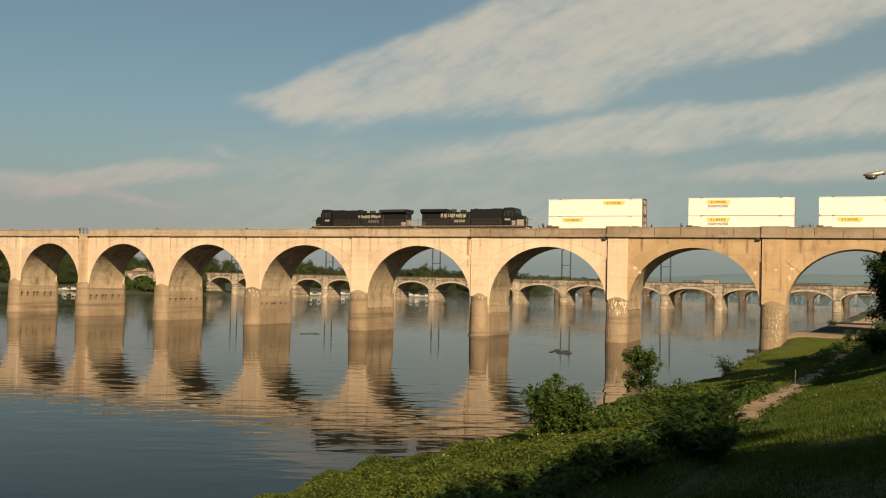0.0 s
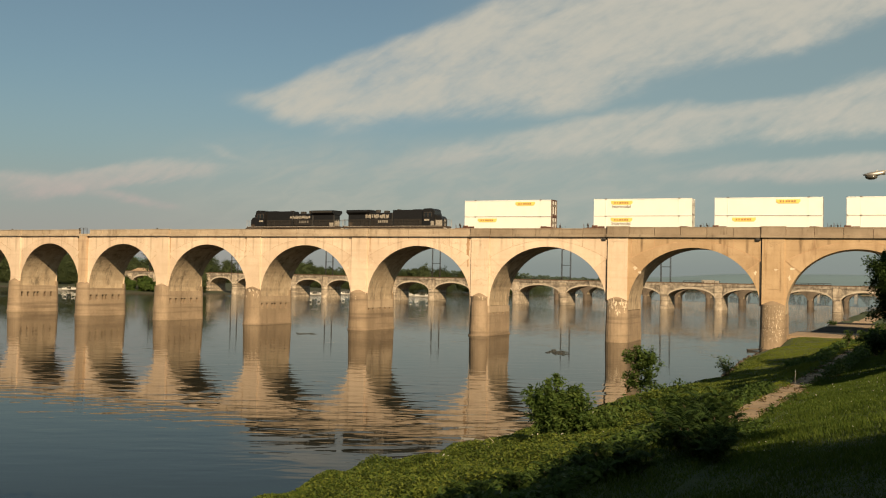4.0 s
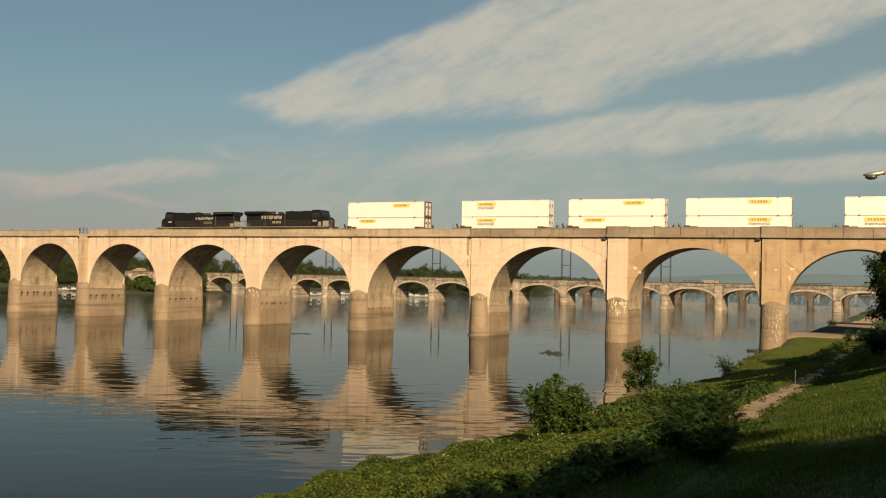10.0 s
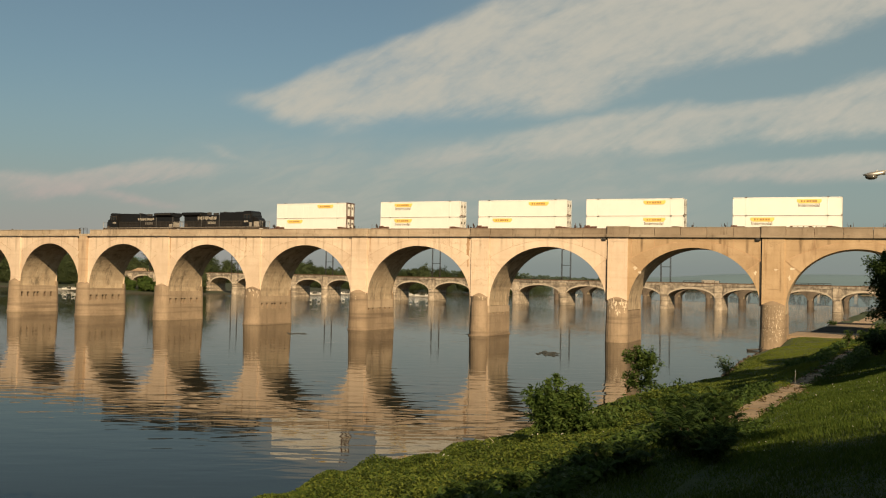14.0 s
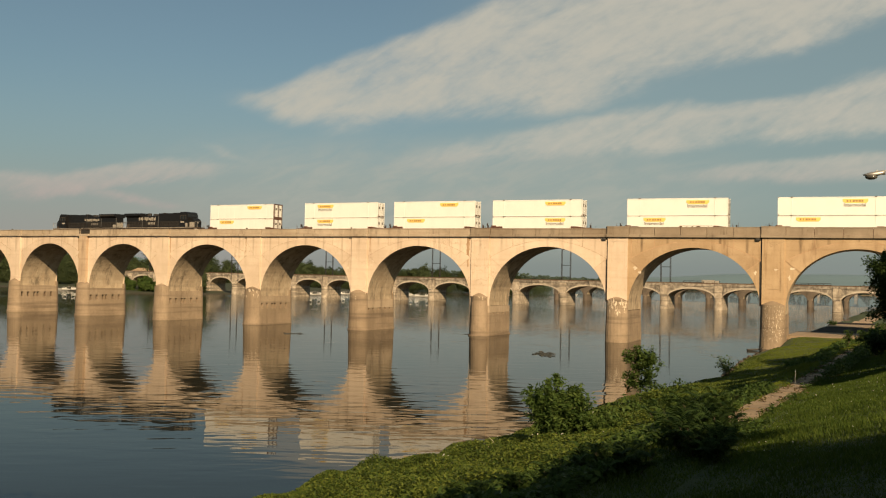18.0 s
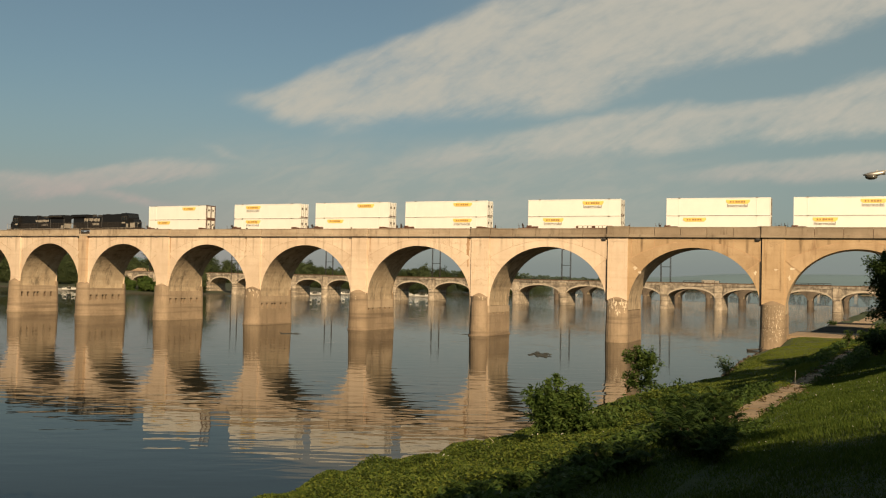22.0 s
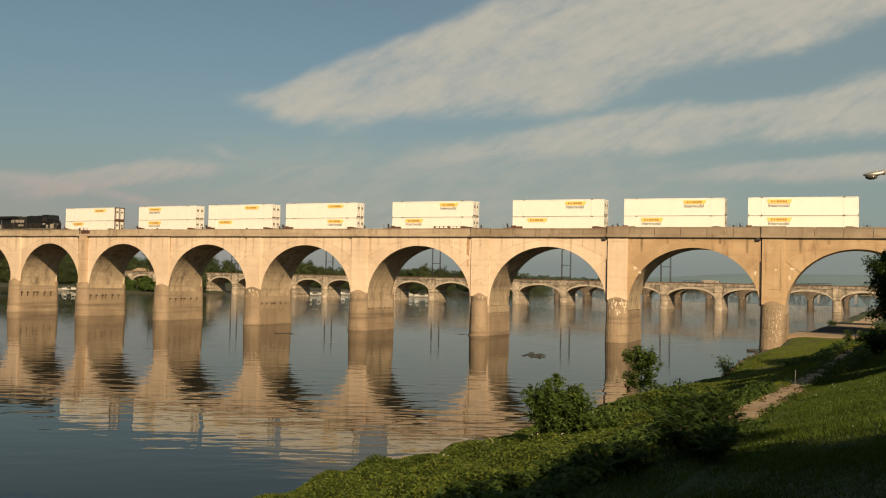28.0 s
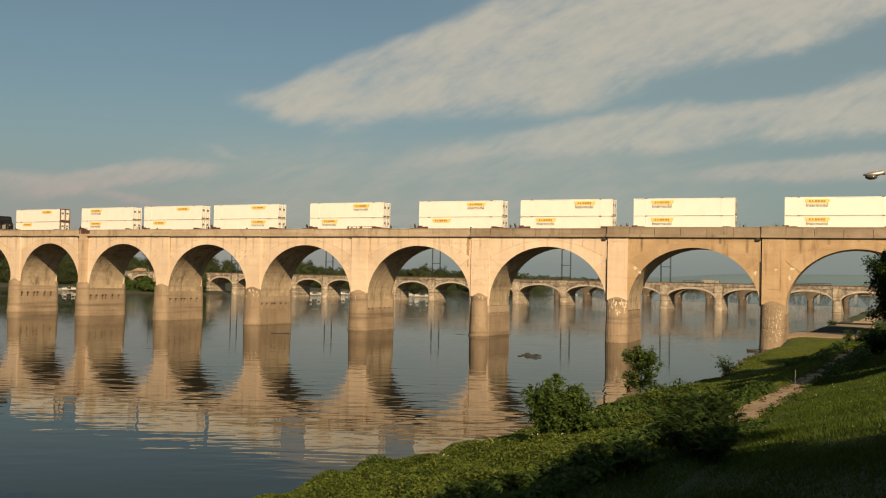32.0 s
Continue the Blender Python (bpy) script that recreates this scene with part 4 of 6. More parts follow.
# ---------------------------------------------------------------- bridges beyond
def low_bridge(name, label, y, xs, depth, deck, crown, spring, pw, mat, nose=0.8, ring=True, pale=None):
    """An arch bridge along x whose piers stand at xs, its front at y."""
    ob = thing(name, Matrix.Translation((0, y, 0)), label, "bridge")
    for i, x in enumerate(xs):
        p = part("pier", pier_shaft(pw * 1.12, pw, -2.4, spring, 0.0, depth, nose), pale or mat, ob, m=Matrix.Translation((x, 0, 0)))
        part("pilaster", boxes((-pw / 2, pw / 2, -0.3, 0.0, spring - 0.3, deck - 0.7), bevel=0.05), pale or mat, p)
        part("nose_cap", nose_cap(pw * 0.98, 0.0, nose, spring - 0.01, spring + 0.6), mat, p)
        part("parapet_block", boxes((-pw / 2, pw / 2, -0.4, 0.3, deck - 0.7, deck + 0.08), bevel=0.05), mat, p)
    for a, b in zip(xs, xs[1:]):
        lo, hi = min(a, b), max(a, b)
        c, span = (lo + hi) / 2, hi - lo
        h = (span - pw * 0.9) / 2
        bm = bmesh.new()
        n = 20
        cols = []
        for j in range(n + 1):
            x = h * math.sin(math.pi * (j / n - 0.5))
            cols.append((x, spring - 0.5 + (crown - spring + 0.5) * math.sqrt(max(0, 1 - (x / h) ** 2))))
        cols = [(-span / 2, spring - 0.5)] + cols + [(span / 2, spring - 0.5)]
        top = deck - 0.7
        rows = [[(bm.verts.new((x, yy, z)), bm.verts.new((x, yy, top))) for x, z in cols] for yy in (0.0, depth)]
        for r in rows:
            for p, q in zip(r, r[1:]):
                bm.faces.new((p[0], q[0], q[1], p[1]))
        f, bk = rows
        for j in range(len(f) - 1):
            bm.faces.new((f[j][0], bk[j][0], bk[j + 1][0], f[j + 1][0])).material_index = 1
            bm.faces.new((f[j][1], f[j + 1][1], bk[j + 1][1], bk[j][1]))
        bmesh.ops.recalc_face_normals(bm, faces=bm.faces[:])
        me = as_mesh("arch_bay", bm)
        me.materials.append(mat)
        me.materials.append(M_SOFF)
        w_ = part("arch_bay", me, None, ob, m=Matrix.Translation((c, 0, 0)))
        if ring:
            rb = bmesh.new()
            z0 = spring - 0.5
            inner = cols[1:-1]
            outer = [(x * (1 + 0.35 / h), z0 + (z - z0) * (1 + 0.62 / (crown - z0))) for x, z in inner]
            prism(rb, inner + outer[::-1], -0.09, 0.02)
            part("arch_ring", rb, M_RING, w_)
        part("cornice", boxes((-span / 2 + pw / 2, span / 2 - pw / 2, -0.22, 0.2, deck - 0.95, deck - 0.7), bevel=0.04), mat, w_)
        m_ = 3
        pl = (span - pw) / m_
        for j in range(m_):
            x0 = -span / 2 + pw / 2 + j * pl
            part("parapet_panel", boxes((x0 + 0.03, x0 + pl - 0.03, -0.12, 0.2, deck - 0.7, deck), bevel=0.03), mat, w_)
    return ob


# piers of the second bridge, spacing as it stands
FAR_Y = 207.0
far_x = [46.9, 28.5, 10.1, -8.1, -27.2, -47.6, -67.1, -86.2, -105.8, -125.1, -143.5, -161.9, -179.4, -196.5, -213.0, -229.0, -244.8, -260.5, -275.5, -290.8, -306.2, -321.6, -337.0, -352.5]
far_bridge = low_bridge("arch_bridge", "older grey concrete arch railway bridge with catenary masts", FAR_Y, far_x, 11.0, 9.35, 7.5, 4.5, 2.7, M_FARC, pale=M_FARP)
for a, b in zip(far_x, far_x[1:]):
    part("edge_beam", boxes((b + 0.05, a - 0.05, -0.02, 0.12, 9.35, 9.72), bevel=0.03), M_STEEL, far_bridge, "rusty steel edge beam")
part("track_bed", boxes((far_x[-1], far_x[0], 0.3, 10.7, 8.6, 8.75)), M_BALL, far_bridge)
for x0, n_ in ((-22, 6), (-60, 4), (4, 5)):
    for i in range(n_):
        part("railing_post", rod((x0 + i * 2.4, 0.1, 9.3), (x0 + i * 2.4, 0.1, 10.3), 0.08, n=6), M_POLE, far_bridge)
    for z in (9.8, 10.3):
        part("railing_bar", rod((x0, 0.1, z), (x0 + (n_ - 1) * 2.4, 0.1, z), 0.075, n=6), M_POLE, far_bridge)

low_bridge("road_bridge", "pale stone arch road bridge beyond the railway bridges", 300.0, [45 - i * 14.35 for i in range(14)], 8.0, 8.2, 6.6, 3.0, 2.0, M_THIRD, 0.8, ring=False)

# catenary masts on the second bridge
mast = thing("catenary_mast", pose(0, FAR_Y + 4.5, 9.0), "dark steel lattice catenary mast pair on the arch bridge", "mast", "catenary masts")
for x in (-1.75, 1.75):
    for d in (-0.16, 0.16):
        part("leg", rod((x + d, 0, -0.5), (x + d, 0, 12.6), 0.12, 0.10, 6), M_POLE, mast)
part("cross_beam", rod((-2.0, 0, 12.4), (2.0, 0, 12.4), 0.14, n=6), M_POLE, mast)
part("cross_beam", rod((-2.0, 0, 6.3), (2.0, 0, 6.3), 0.10, n=6), M_POLE, mast)
for x in (-1.0, 1.0):
    part("insulator", rod((x, 0, 11.5), (x, 0, 12.4), 0.06, 0.04, 6), M_POLE, mast)
MASTS = [-67.8, -106.2, -162.1, -213.6, -264.0, -312.0]
mast.matrix_world = pose(MASTS[0] + 0.2, FAR_Y + 4.5, 9.0)
for x in MASTS[1:]:
    copy_thing(mast, pose(x, FAR_Y + 4.5, 9.0))
# distant road bridge with white piers
dist = thing("distant_bridge", pose(0, 860, 0), "low distant road bridge on white piers", "bridge")
part("deck", boxes((-700, 60, 0, 14, 5.2, 7.4)), M_FARC, dist)
for i in range(20):
    x = 20 - i * 33.0
    part("pier", boxes((x - 1.3, x + 1.3, 1, 13, -2, 5.2), bevel=0.2), M_FADED, dist)

# parked white maintenance truck on the second bridge
truck = thing("maintenance_truck", pose(-51.0, FAR_Y + 2.6, 8.75) @ Matrix.Scale(0.82, 4), "white box truck parked on the arch bridge", "truck")
part("cargo_box", boxes((-3.6, 1.8, -1.1, 1.1, 0.75, 2.4), bevel=0.12), M_FADED, truck)
part("cab", boxes((1.95, 3.9, -1.05, 1.05, 0.55, 2.15), bevel=0.15), M_FADED, truck)
part("windscreen", boxes((3.86, 3.93, -0.9, 0.9, 1.35, 2.0)), M_GLASS, truck)
part("chassis", boxes((-3.6, 3.8, -0.8, 0.8, 0.42, 0.74)), M_GREASE, truck)
for x in (-2.4, 2.9):
    for y in (-0.95, 0.95):
        part("wheel", rod((x, y - 0.14, 0.42), (x, y + 0.14, 0.42), 0.42, n=14), M_GREASE, truck)


# ---------------------------------------------------------------- trees
def tree_parts(ob, h, spread, seed, leaves, leaf, mat, trunk=0.28, low=0.25, limbs=16, clump=0.16, rounded=False):
    """Trunk, limbs and a crown of clumped leaves."""
    r = np.random.default_rng(seed)
    bm = bmesh.new()
    lean = Vector((r.normal() * 0.05 * h, r.normal() * 0.05 * h, 0))
    mid_ = Vector((0, 0, h * 0.45)) + lean * 0.6
    topp = Vector((0, 0, h * 0.85)) + lean
    tube(bm, (0, 0, -0.4), mid_, trunk, trunk * 0.62, 8)
    tube(bm, mid_, topp, trunk * 0.62, trunk * 0.12, 6)
    part("trunk", bm, M_BARK, ob)
    bm = bmesh.new()
    tips = []
    for i in range(limbs):
        t = low + (0.95 - low) * (i + r.uniform(0, 1)) / limbs
        base = mid_ * (t * h / mid_.z) if t * h < mid_.z else mid_ + (topp - mid_) * ((t * h - mid_.z) / (topp.z - mid_.z) if t * h < topp.z else 1.0)
        a = i * 2.4 + r.uniform(-0.5, 0.5)
        reach = spread * (0.55 + 0.45 * math.sin(math.pi * min(1, (t - low) / (1 - low) * 0.85 + 0.15))) * r.uniform(0.65, 1.1)
        tip = base + Vector((math.cos(a) * reach, math.sin(a) * reach, reach * r.uniform(0.15, 0.6)))
        tube(bm, base, tip, trunk * 0.28, trunk * 0.06, 5)
        tips += [base.lerp(tip, u) for u in (0.55, 0.8, 1.0)]
    part("branchwork", bm, M_BARK, ob)
    tips = np.array([tuple(t) for t in tips] + [tuple(topp + Vector((0, 0, 0.06 * h)))] * 3)
    n = leaves
    pick = r.integers(0, len(tips), n)
    sub = tips[pick] + r.normal(size=(n, 3)) * 0.0
    off = r.normal(size=(len(tips) * 5, 3)) * clump * h * 0.7
    which = pick * 5 + r.integers(0, 5, n)
    c = sub + off[which] + r.normal(size=(n, 3)) * clump * h * 0.33
    c[:, 2] = np.maximum(c[:, 2], h * low * 0.5)
    out = None
    if rounded:
        # leaves face away from their clump and from the crown's heart
        out = (c - sub - off[which]) / (clump * h * 0.57)
        heart = c - (0, 0, h * 0.5)
        out = out * 0.6 + 0.9 * heart / np.linalg.norm(heart, axis=1)[:, None] + (0, 0, 0.25)
    part("crown", leaf_mesh("crown", c.astype(float), leaf, r, 0.25 if rounded else 0.35, 1.7, out), mat, ob)


def tree(name, m, label, h, spread, seed, leaves, leaf, mat, group="", **k):
    ob = thing(name, m, label, "tree", group)
    tree_parts(ob, h, spread, seed, leaves, leaf, mat, **k)
    return ob


def on_ground(x, y, sink=0.05):
    return float(height(x, y)) - sink


ISLE = "trees on the island"
kinds = []
for i, (h, s) in enumerate(((13, 4.6), (10.5, 4.2), (15, 5.2), (8, 3.6))):
    kinds.append(tree("island_tree", pose(-420 - 12 * i, 300 + 9 * i, on_ground(-420 - 12 * i, 300 + 9 * i)), "leafy green deciduous tree on the wooded island", h, s, 20 + i, 15000, 0.40, M_FAR, ISLE, low=0.12, limbs=18, rounded=True))
r = random.Random(5)
spots = []
for i in range(70):
    x, y = r.uniform(-560, -250), r.uniform(232, 420)
    if float(height(x, y)) > 0.6:
        spots.append((x, y))
for i in range(34):
    t = i / 33
    spots.append((-470 + 195 * t + r.uniform(-6, 6), 226 + 14 * math.sin(t * 5) + r.uniform(-5, 8)))
for i, (x, y) in enumerate(spots):
    z = float(height(x, y))
    if z < 0.2 or (-0.955 < (x - 22.6) / (y + 162) < -0.886 and y < 300):
        continue
    src = kinds[i % 4]
    m = pose(x, y, z - 0.1, 0, 0, r.uniform(0, 360)) @ Matrix.Diagonal((1, 1, r.uniform(0.85, 1.2), 1))
    copy_thing(src, Matrix.Translation(m.translation) @ Matrix.Rotation(r.uniform(0, 6.28), 4, "Z"))

green = tree("island_bush", pose(-292, 184, on_ground(-292, 184, 0.3)), "bright green bush on the island shore", 4.6, 2.9, 44, 7000, 0.32, M_LEAF2, "growth along the island shore", low=0.03, limbs=12, rounded=True)
for i, (x, y) in enumerate(((-282, 180), (-286, 178), (-290, 181), (-294, 178), (-298, 181), (-302, 179), (-288, 188), (-296, 189), (-366, 198), (-372, 202))):
    c = copy_thing(green if i < 8 else kinds[3 if i % 2 else 1], pose(x, y, on_ground(x, y, 0.4), 0, 0, i * 70) @ Matrix.Scale((0.8, 1.0, 0.7, 0.9)[i % 4] if i < 8 else 1.0, 4))
    tagged(c, "bright green bush on the island shore" if i < 8 else "leafy green tree on the island shore", "bush" if i < 8 else "tree", "growth along the island shore")

# bushes along the rest of the island's edge
for i, x in enumerate(range(-366, -236, 5)):
    y = next((float(v) for v in np.arange(196, 330, 1.0) if float(height(x, v)) > 0.35), None)
    if y is None or -312 < x < -276:
        continue
    c = copy_thing(kinds[1 if i % 2 else 3], pose(x, y + 1.0, on_ground(x, y + 1.0, 0.4), 0, 0, i * 83) @ Matrix.Scale(0.4 + 0.12 * (i % 3), 4))
    tagged(c, "low green bush on the island shore", "bush", "growth along the island shore")


def far_woods(name, label, x0, x1, y, base, h, n, size, seed, mat, shape=None):
    """A far line of trees as one body of leaf clumps."""
    q = np.random.default_rng(seed)
    m = n // 60
    x = q.uniform(x0, x1, m)
    if shape:
        crest = np.interp(x, *shape) * (1 + 0.10 * np.sin(x * 0.45) + 0.07 * np.sin(x * 0.21 + 1))
    else:
        crest = h * (0.55 + 0.25 * np.sin(x * 0.031 + seed) + 0.15 * np.sin(x * 0.11 + 2 * seed) + 0.12 * np.sin(x * 0.29))
    rad = (0.17 if shape else 0.13) * h * q.uniform(0.5, 1.3, m)
    heart = np.stack([x, y + q.normal(size=m) * 9, base + np.maximum(rad * 0.5, (crest - rad) * q.uniform(0, 1, m) ** 0.7)], 1)
    pick = q.integers(0, m, n)
    d = q.normal(size=(n, 3))
    d /= np.linalg.norm(d, axis=1)[:, None]
    c = heart[pick] + d * (rad[pick] * q.uniform(0.6, 1.0, n))[:, None] * (1.2, 1.2, 0.9)
    c[:, 2] = np.maximum(c[:, 2], base)
    solid(name, leaf_mesh(name, c, size, q, 0.3, 1.2, d + (0, 0, 0.35)), mat, label, "trees", kind="stuff")


# distance haze is mixed into the base colours of these far things
M_HAZE1 = foliage("haze_painted_woods", (0.055, 0.082, 0.062), (0.085, 0.112, 0.082), 0.1)
M_SPIT = foliage("haze_painted_dark_woods", (0.030, 0.045, 0.040), (0.045, 0.062, 0.052), 0.1)
M_HAZE2 = plain("haze_painted_ridge", (0.115, 0.178, 0.21), 1.0, 0, 0.12, 0.004)
far_woods("far_woods", "green tree line on the far shore, haze painted in", -1000, -390, 1260, 2, 14, 90000, 1.3, 3, M_HAZE1,
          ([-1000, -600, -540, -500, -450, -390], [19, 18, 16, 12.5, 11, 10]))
far_woods("shore_scrub", "low scrub on the far shore, haze painted in", -400, 500, 1290, 1, 6, 24000, 1.5, 4, M_HAZE1)
far_woods("spit_woods", "dark low trees on the spit behind the road bridge", -330, 90, 915, 0.6, 10, 50000, 1.0, 12, M_SPIT)
far_woods("mid_woods", "green tree line along the island's far end", -520, -190, 420, 0.2, 20, 200000, 0.36, 9, M_FAR,
          ([-520, -372, -335, -293, -278, -262, -254, -243, -225, -208, -195, -185], [12, 13, 10.5, 9.5, 11, 9, 11, 11, 10, 9.5, 9, 5]))
# single crowns that stand out of that line
r = random.Random(77)
for i, (x, h) in enumerate(((-392, 19), (-383, 17.5), (-374, 19.3), (-366, 17), (-360, 18.6), (-353, 16), (-347, 15), (-341, 14.6), (-335, 13.8), (-327, 14.6), (-318, 13), (-309, 14), (-300, 13), (-293, 12.2), (-287, 14.2), (-281, 15.6), (-277, 17.2), (-273, 15.4),
                            (-268, 11.6), (-263, 15.8), (-258, 14.4), (-253, 13.4), (-246, 14.2), (-240, 12.6), (-233, 14), (-225, 14.8), (-217, 13.8), (-211, 13), (-206, 11.8), (-201, 10.6))):
    src = kinds[i % 3]
    k_ = h / (13, 10.5, 15)[i % 3] / 1.27
    copy_thing(src, pose(x + r.uniform(-1, 1), 412 + r.uniform(-4, 8), 0.2, 0, 0, r.uniform(0, 360)) @ Matrix.Scale(k_, 4))
bm = bmesh.new()
q = np.random.default_rng(4)
for y in (3600,):
    xs = np.linspace(-5600, 1800, 160)
    hs = 6 + 95 * smooth(-3230, -3600, xs) + 40 * smooth(-1350, -350, xs) + 2.5 * np.sin(xs * 0.006) + 1.5 * np.sin(xs * 0.017)
    rows = [[bm.verts.new((x, y + d, max(-2, hh * k))) for x, hh in zip(xs, hs)] for d, k in ((-260, 0.0), (-120, 0.62), (0, 1.0), (300, 0.5))]
    for a, b in zip(rows, rows[1:]):
        for i in range(len(xs) - 1):
            bm.faces.new((a[i], a[i + 1], b[i + 1], b[i]))
solid("far_ridge", bm, M_HAZE2, "low wooded ridge on the horizon, haze painted in as blue", "ridge", kind="structure", smooth=True)

# ---------------------------------------------------------------- boats and house on the island shore
def prism_of(pts, y0, y1):
    bm = bmesh.new()
    prism(bm, pts, y0, y1)
    return bm


def boat(m, ln):
    ob = thing("motor_boat", m, "white motor boat moored at the island marina", "boat", "moored boats")
    bm = bmesh.new()
    rings = []
    for z, k, bow in ((-0.2, 0.7, 0.42), (0.3, 0.92, 0.5), (0.72, 1.0, 0.56)):
        rings.append([(-ln / 2 * 0.97, -1.2 * k, z), (ln * 0.2, -1.25 * k, z), (ln * bow, 0, z + 0.12), (ln * 0.2, 1.25 * k, z), (-ln / 2 * 0.97, 1.2 * k, z)])
    stack_up(bm, rings)
    part("hull", bm, M_BOAT, ob, "white hull")
    part("boot_stripe", boxes((-ln * 0.47, ln * 0.2, -1.19, 1.19, 0.14, 0.22)), M_GREASE, ob, "dark stripe at the waterline")
    bm = bmesh.new()
    stack_up(bm, [[(-ln * 0.2, -w, z), (ln * f, -w, z), (ln * (f + 0.06), 0, z), (ln * f, w, z), (-ln * 0.2, w, z)] for z, w, f in ((0.7, 0.92, 0.26), (1.0, 0.86, 0.18), (1.45, 0.74, 0.07))])
    part("cabin", bm, M_BOAT, ob)
    part("foredeck", boxes((ln * 0.12, ln * 0.3, -0.6, 0.6, 0.78, 0.9), bevel=0.05), M_BOAT, ob)
    part("cockpit_seat", boxes((-ln * 0.42, -ln * 0.3, -0.8, 0.8, 0.74, 1.05), bevel=0.05), M_GREASE, ob, "dark cockpit seat")
    for y in (-0.84, 0.84):
        part("side_window", boxes((-ln * 0.16, ln * 0.10, y - 0.035, y + 0.035, 1.0, 1.28)), M_GLASS, ob)
    part("windscreen", prism_of([(ln * 0.215, 1.05), (ln * 0.14, 1.42), (ln * 0.12, 1.42), (ln * 0.19, 1.05)], -0.55, 0.55), M_GLASS, ob)
    part("canopy", boxes((-ln * 0.4, -ln * 0.12, -0.9, 0.9, 1.85, 1.93), bevel=0.03), M_ALU, ob)
    for y in (-0.8, 0.8):
        part("canopy_post", rod((-ln * 0.38, y, 0.7), (-ln * 0.38, y, 1.9), 0.03, n=5), M_ALU, ob)
    return ob


b0 = boat(pose(-239.0, 235.5, 0.0, 0, 0, 220), 5.0)
for i, (x, y, a) in enumerate(((-237.5, 241, 40), (-240, 266, 215), (-238, 271, 32), (-207, 275, 35), (-201, 270, 215), (-197, 273, 30), (-180, 440, 20), (-341, 180, 40), (-340, 184.5, 215), (-339, 189, 40))):
    copy_thing(b0, pose(x, y, 0.0, 0, 0, a))
dock = thing("floating_dock", pose(-352, 207, 0), "grey floating dock with moored boats", "dock")
for i in range(9):
    part("dock_board", boxes((-20 + i * 4.4, -15.8 + i * 4.4, -1.2, 1.2, 0.15, 0.4), bevel=0.03), M_ALU, dock)
for i in range(5):
    part("pile", rod((-20 + i * 9.6, 1.4, -2), (-20 + i * 9.6, 1.4, 2.2), 0.14, n=8), M_BARK, dock)
house = thing("shore_house", pose(-350, 246, on_ground(-350, 246, 0.3)), "small beige house with a pale hip roof on the island", "house")
part("wall", boxes((-5, 5, -3, 3, 0, 5.2)), M_FARC, house)
bm = bmesh.new()
stack_up(bm, [[(-5.8, -3.8, 5.2), (5.8, -3.8, 5.2), (5.8, 3.8, 5.2), (-5.8, 3.8, 5.2)], [(-2.8, -0.1, 7.3), (2.8, -0.1, 7.3), (2.8, 0.1, 7.3), (-2.8, 0.1, 7.3)]])
part("roof", bm, M_WALK, house)
for x in (-3, 0, 3):
    wdw = part("window", boxes((x - 0.6, x + 0.6, -3.06, -3.0, 2.6, 4.2)), M_GLASS, house)
    part("window_frame", boxes((x - 0.7, x + 0.7, -3.09, -3.06, 4.2, 4.32), (x - 0.7, x + 0.7, -3.09, -3.06, 2.48, 2.6)), M_WHITE, wdw)

# ---------------------------------------------------------------- train
def wheelset(parent, x, r_=0.42, gauge=0.7175):
    ax = part("wheelset", rod((x, -1.0, r_), (x, 1.0, r_), 0.08, n=8), M_GREASE, parent)
    for y in (-gauge, gauge):
        part("wheel", rod((x, y - 0.06, r_), (x, y + 0.06, r_), r_, n=18), M_STEEL, ax)
    return ax


def bogie(parent, x, axles, name="truck_frame"):
    fr = part(name, boxes(*[(x - axles[-1] - 0.5, x + axles[-1] + 0.5, s - 0.09, s + 0.09, 0.42, 0.78) for s in (-1.02, 1.02)],
                          (x - 0.3, x + 0.3, -1.05, 1.05, 0.45, 0.72), bevel=0.03), M_GREASE, parent)
    for a in axles:
        wheelset(fr, x + a, 0.42 if len(axles) == 2 else 0.5)
    return fr


